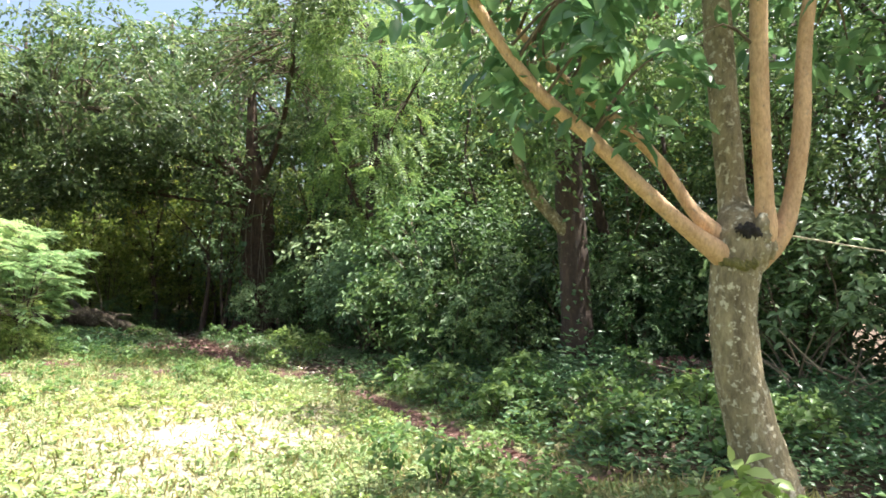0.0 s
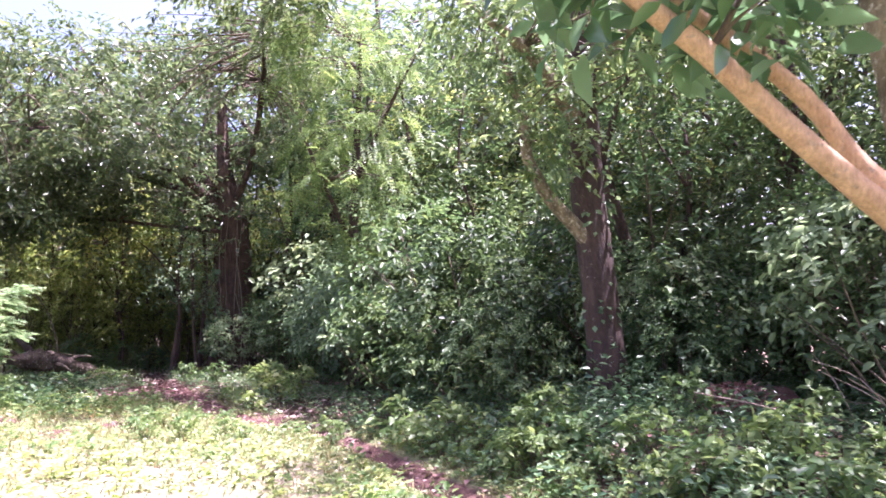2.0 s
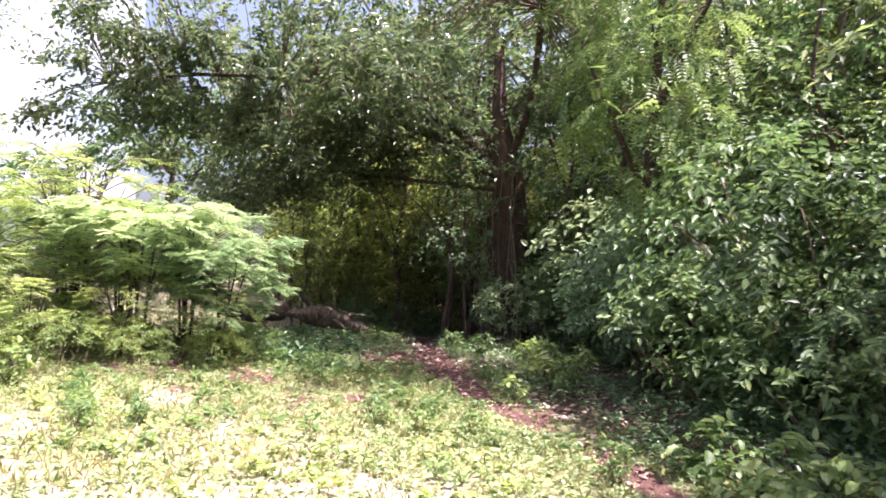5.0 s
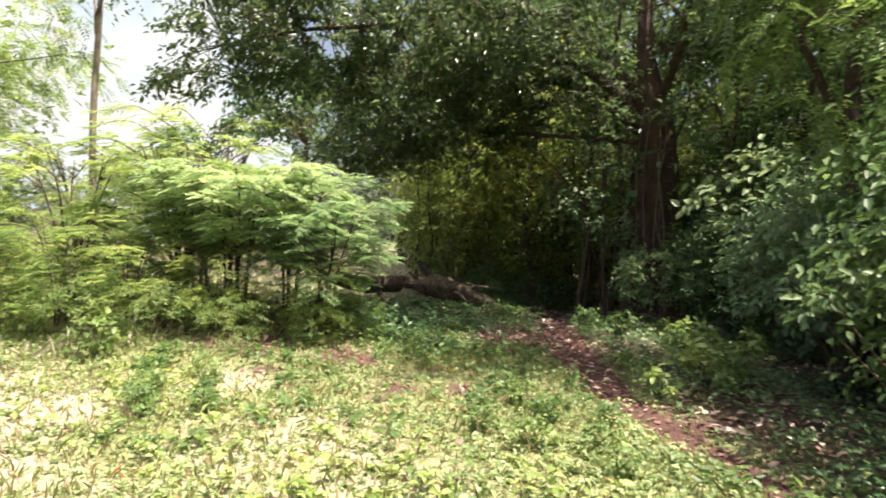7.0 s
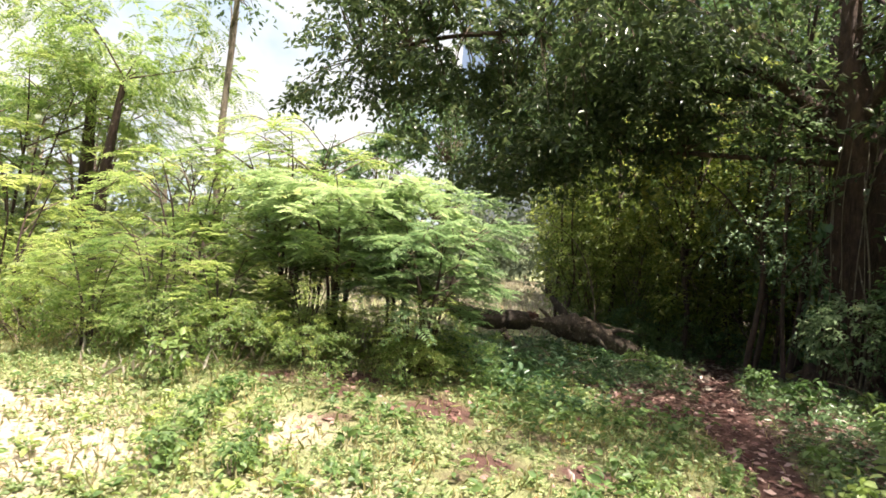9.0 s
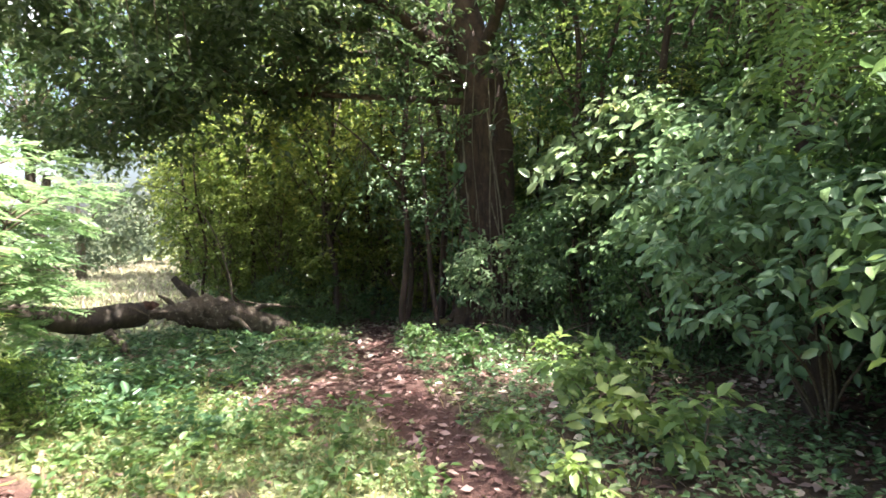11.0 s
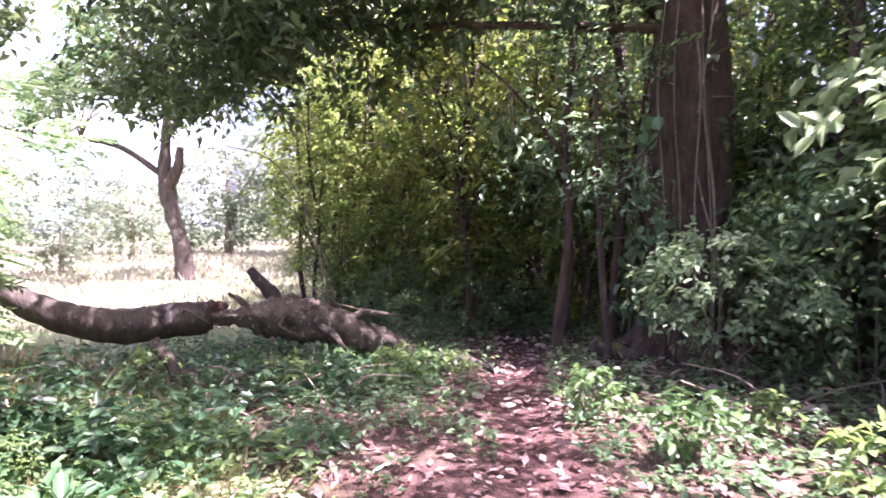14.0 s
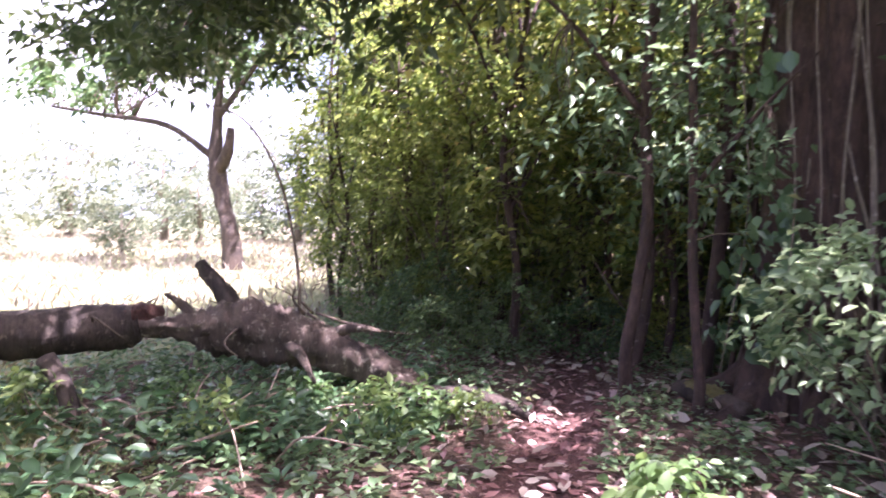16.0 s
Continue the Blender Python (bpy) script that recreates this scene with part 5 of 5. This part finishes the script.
part("moss", raw_mesh("moss", *tube([(-0.3, 0, 0.1, 0.02), (-0.2, 0, 0.105, 0.055), (0.05, 0.01, 0.11, 0.06), (0.16, 0, 0.1, 0.02)], 12, 6, 0.16, 4), M_MOSS), mossy, "olive-green moss cushion")

# Single herbs that stand out of the turf
herb = leafy_shrub("leafy_herb", 131, 0.42, 0.2, 16, 9, 0.085, 0.55, M_LEAF_LIGHT, "single leafy green herb growing in the turf", "herb", low=0.2, fine=True, tuft=0.1, place=spot(0.02, 4.85))
bright_herb = leafy_shrub("yellow_green_herb", 132, 0.42, 0.22, 12, 8, 0.12, 0.5, M_LEAF_YELLOW, "yellow-green young plant with broad leaves", "herb", low=0.15, fine=True, tuft=0.12, place=spot(1.6, 3.22))
for kind, x, y, s in ((herb, -0.35, 5.3, 0.9), (herb, 0.35, 5.4, 0.8), (herb, -5.9, 7.9, 0.7), (herb, -6.4, 8.3, 0.7), (herb, -3.6, 9.4, 0.6), (herb, -3.1, 9.3, 0.65), (herb, -2.4, 9.2, 0.6), (herb, -3.9, 9.8, 0.6), (herb, -1.3, 8.9, 0.8), (herb, 0.8, 7.0, 1.0), (herb, 1.6, 6.8, 1.1),
                      (herb, -2.3, 12.0, 1.3), (herb, -2.9, 10.2, 0.6), (herb, -3.3, 10.0, 0.7), (herb, -3.8, 10.4, 0.6), (herb, -2.7, 9.6, 0.6), (herb, -4.2, 10.7, 0.6), (herb, -3.0, 12.9, 1.2), (herb, -5.2, 14.9, 1.0), (herb, -7.0, 15.5, 0.9), (herb, -7.4, 15.5, 0.8), (herb, -6.8, 15.7, 0.7), (herb, -7.8, 15.2, 0.8), (herb, -8.3, 14.5, 0.8), (herb, -8.7, 13.8, 0.9), (herb, -7.0, 15.1, 1.0), (herb, -7.6, 14.4, 0.9), (herb, -4.4, 14.4, 1.1), (herb, 0.1, 8.2, 1.2), (herb, 1.0, 8.0, 1.2), (herb, 2.3, 7.6, 1.2), (herb, -8.0, 8.6, 1.2), (herb, -5.6, 8.3, 0.6), (herb, -6.1, 8.1, 0.75), (herb, -6.7, 8.5, 0.7), (herb, -5.9, 8.6, 0.6), (herb, -6.4, 8.9, 0.6), (herb, -7.1, 8.9, 0.7),
                      (bright_herb, -2.75, 12.4, 1.1), (bright_herb, -3.2, 13.6, 1.3), (bright_herb, -2.7, 14.0, 1.1), (bright_herb, -3.5, 14.4, 1.0), (bright_herb, -3.4, 12.3, 0.8), (bright_herb, 2.4, 6.3, 0.9), (bright_herb, 2.9, 6.0, 0.8), (bright_herb, -2.9, 11.6, 0.8), (bright_herb, -4.1, 15.3, 0.7), (bright_herb, 3.2, 7.2, 1.0)):
    again(kind, x, y, gq.uniform(0, 360), s, 0.01)

gh = rng_of(135)
for k in range(34):
    u = gh.uniform(0, 1)
    x, y = 2.6 - 3.2 * u + gh.normal() * 0.35, 5.6 + 3.3 * u + gh.normal() * 0.45
    gap, side = trail_gap(x, y)
    if gap > 0.35 and side > 0:
        again(bright_herb if k % 6 == 0 else herb, x, y, gh.uniform(0, 360), gh.uniform(0.6, 1.15), 0.01)

# ---- ground cover ----
gg = rng_of(141)


def open_turf(x, y):
    red, dust_sun = bareness(x, y)
    return np.clip(1 - shade_floor(x, y), 0, 1) * np.clip(1 - 1.15 * red - 0.5 * dust_sun - 0.9 * np.clip(dust_sun - 0.66, 0, 1), 0.04, 1)


x, y = scatter(gg, 62000, -10.0, 2.0, 3.6, 14.0, lambda a, b: open_turf(a, b) * (0.6 + 0.4 * wave(a * 2, b * 2, 8)))
k = len(x)
size = np.clip(0.6 + 0.45 * wave(x, y, 9), 0.25, 1.2)
stuff("turf_weeds", [rosettes(gg, x, y, (0.015 + 0.1 * gg.uniform(0, 1, k) ** 2) * size, gg.uniform(0.028, 0.064, k) * (0.6 + 0.5 * size), 0.62, 6)], M_LEAF_WEED, "low sunlit weeds covering the turf", "weeds")
x, y = scatter(gg, 6500, -10.5, 1.0, 4.0, 13.5, lambda a, b: np.clip(1 - bareness(a, b)[0] * 1.4 - bareness(a, b)[1], 0, 1) * (1 - 0.5 * shade_floor(a, b)) * np.clip(wave(a * 1.1, b * 1.1, 12) * 1.6, 0, 1))
k = len(x)
stuff("turf_herbs", [rosettes(gg, x, y, 0.08 + 0.16 * gg.uniform(0, 1, k) ** 2, gg.uniform(0.05, 0.095, k), 0.6, 8, "hex")], M_LEAF_LIGHT, "patches of taller green herbs in the turf", "herbs")
x, y = scatter(gg, 60000, -14, 3, 3.0, 14.5, lambda a, b: open_turf(a, b) * 0.8)
k = len(x)
p = np.stack([x, y, land(x, y)], -1)
d = gg.normal(size=(k, 3)) * 0.45 + np.array([0, 0, 0.8])
stuff("turf_grass", [blades(p, d, gg.normal(size=(k, 3)), gg.uniform(0.05, 0.14, k), gg.uniform(0.004, 0.008, k), 0.05, 0.3)], M_GRASS, "thin grass mixed with straw", "grass")
x, y = scatter(gg, 36000, -13, 6.5, 3.2, 21, lambda a, b: np.clip(shade_floor(a, b), 0, 1) * (1 - np.clip(bareness(a, b)[0] * 1.3, 0, 1)) * (0.62 + 0.5 * wave(a * 1.3, b * 1.3, 10)))
k = len(x)
tall = np.clip(0.10 + 0.1 * wave(x, y, 11), 0.04, 0.3) + 0.12 * gg.uniform(0, 1, k) ** 2
stuff("woodland_herbs", [rosettes(gg, x, y, tall, gg.uniform(0.045, 0.09, k), 0.55, 7)], M_LEAF_HERB, "dark green herbs covering the shaded ground", "herbs")
x, y = scatter(gg, 3000, -9.8, -5.6, 11.8, 16.6, lambda a, b: np.clip(1 - bareness(a, b)[0] * 1.5, 0, 1) * np.clip(1.3 - np.abs((a + 7.9) * 0.6 + (b - 13.9) * 0.3), 0, 0.7) * np.clip(0.45 + 0.75 * wave(a * 2, b * 2, 15), 0, 1))
k = len(x)
stuff("log_side_herbs", [rosettes(gg, x, y, 0.08 + 0.3 * gg.uniform(0, 1, k) ** 2, gg.uniform(0.06, 0.14, k), 0.5, 8, "hex")], M_LEAF_HERB, "leafy herbs growing thick round the fallen log", "herbs")
x, y = scatter(gg, 3600, -1.5, 5.5, 4.5, 10.5, lambda a, b: np.clip(forest_side(a, b), 0, 1) * (1 - np.clip(bareness(a, b)[0] * 1.3, 0, 1)) * 0.75)
k = len(x)
lush = np.clip(0.55 + 0.6 * wave(x * 1.6, y * 1.6, 19), 0.15, 1.3)
stuff("bank_herbs", [rosettes(gg, x, y, 0.1 + 0.55 * lush * gg.uniform(0, 1, k) ** 1.6, gg.uniform(0.05, 0.11, k) * (0.7 + 0.4 * lush), 0.5, 11, "hex")], M_LEAF_HERB, "knee-high leafy herbs on the bank", "herbs")
x, y = scatter(gg, 60000, -10, 6, 4, 21, lambda a, b: np.clip(shade_floor(a, b) * 0.6 + bareness(a, b)[0] * np.where(b > 11, 0.75, 0.35), 0, 1) * 0.85)
k = len(x)
p = np.stack([x, y, land(x, y) + gg.uniform(0.004, 0.03, k)], -1)
d = gg.normal(size=(k, 3)) * np.array([1, 1, 0.2])
n = gg.normal(size=(k, 3)) * 0.35 + np.array([0, 0, 1.0])
l = gg.uniform(0.035, 0.11, k)
stuff("leaf_litter", [blades(p, d, n, l, l * 0.5, 0.2, -0.08)], M_LEAF_DEAD, "fallen brown and red leaves on the ground", "fallen leaves")
x, y = scatter(gg, 70000, -60, -8, 8, 60, lambda a, b: np.clip(1 - shade_floor(a, b), 0, 1) * 0.8 * (np.abs((a + 8) * 0.75 + (b - 14)) < 26))
k = len(x)
p = np.stack([x, y, land(x, y)], -1)
d = gg.normal(size=(k, 3)) * 0.4 + np.array([0, 0, 0.8])
stuff("field_grass", [blades(p, d, gg.normal(size=(k, 3)), gg.uniform(0.1, 0.3, k), gg.uniform(0.02, 0.05, k), 0.05, 0.3)], M_LEAF_STRAW, "rough sun-bleached grass of the open field", "grass")
x, y = scatter(gg, 9500, -13, 5, -3, 3.6, lambda a, b: 0.75 + 0 * a)
k = len(x)
stuff("path_side_weeds", [rosettes(gg, x, y, gg.uniform(0.03, 0.12, k), gg.uniform(0.04, 0.08, k), 0.6, 4)], M_LEAF_WEED, "low weeds on the open ground where the walk begins", "weeds")
x, y = scatter(gg, 900, -7.6, -3.4, 15.0, 18.8, lambda a, b: 0.3 + 0.5 * (wave(a * 1.4, b * 1.4, 16) > 0.1))
k = len(x)
p = np.stack([x, y, land(x, y) + gg.uniform(0.02, 0.06, k)], -1)
n = gg.normal(size=(k, 3)) * 0.35 + np.array([0, 0, 1.0])
l = gg.uniform(0.07, 0.14, k)
stuff("pale_leaf_litter", [blades(p, gg.normal(size=(k, 3)) * np.array([1, 1, 0.2]), n, l, l * 0.55, 0.2, -0.1, "hex")], M_LEAF_STRAW, "large pale dry leaves lying round the fig", "fallen leaves")
x, y = scatter(gg, 1700, -7.5, -0.4, 4.0, 9.0, lambda a, b: open_turf(a, b) * np.clip(0.35 + 0.6 * wave(a * 1.6, b * 1.6, 17), 0, 1))
k = len(x)
stuff("sunlit_weeds", [rosettes(gg, x, y, 0.05 + 0.16 * gg.uniform(0, 1, k) ** 2, gg.uniform(0.045, 0.085, k), 0.6, 8, "hex")], M_LEAF_YELLOW, "yellow-green broad-leaved weeds in the sun", "weeds")
x, y = scatter(gg, 700, -4.2, -1.4, 10.6, 14.6, lambda a, b: (trail_gap(a, b)[0] > 0.3) * (trail_gap(a, b)[1] > 0) * 0.7)
k = len(x)
p = np.stack([x, y, land(x, y) + gg.uniform(0.02, 0.06, k)], -1)
n = gg.normal(size=(k, 3)) * 0.35 + np.array([0, 0, 1.0])
l = gg.uniform(0.06, 0.12, k)
stuff("dry_leaf_litter", [blades(p, gg.normal(size=(k, 3)) * np.array([1, 1, 0.2]), n, l, l * 0.55, 0.2, -0.1, "hex")], M_LEAF_STRAW, "pale dry leaves lying under the trail-side shrubs", "fallen leaves")
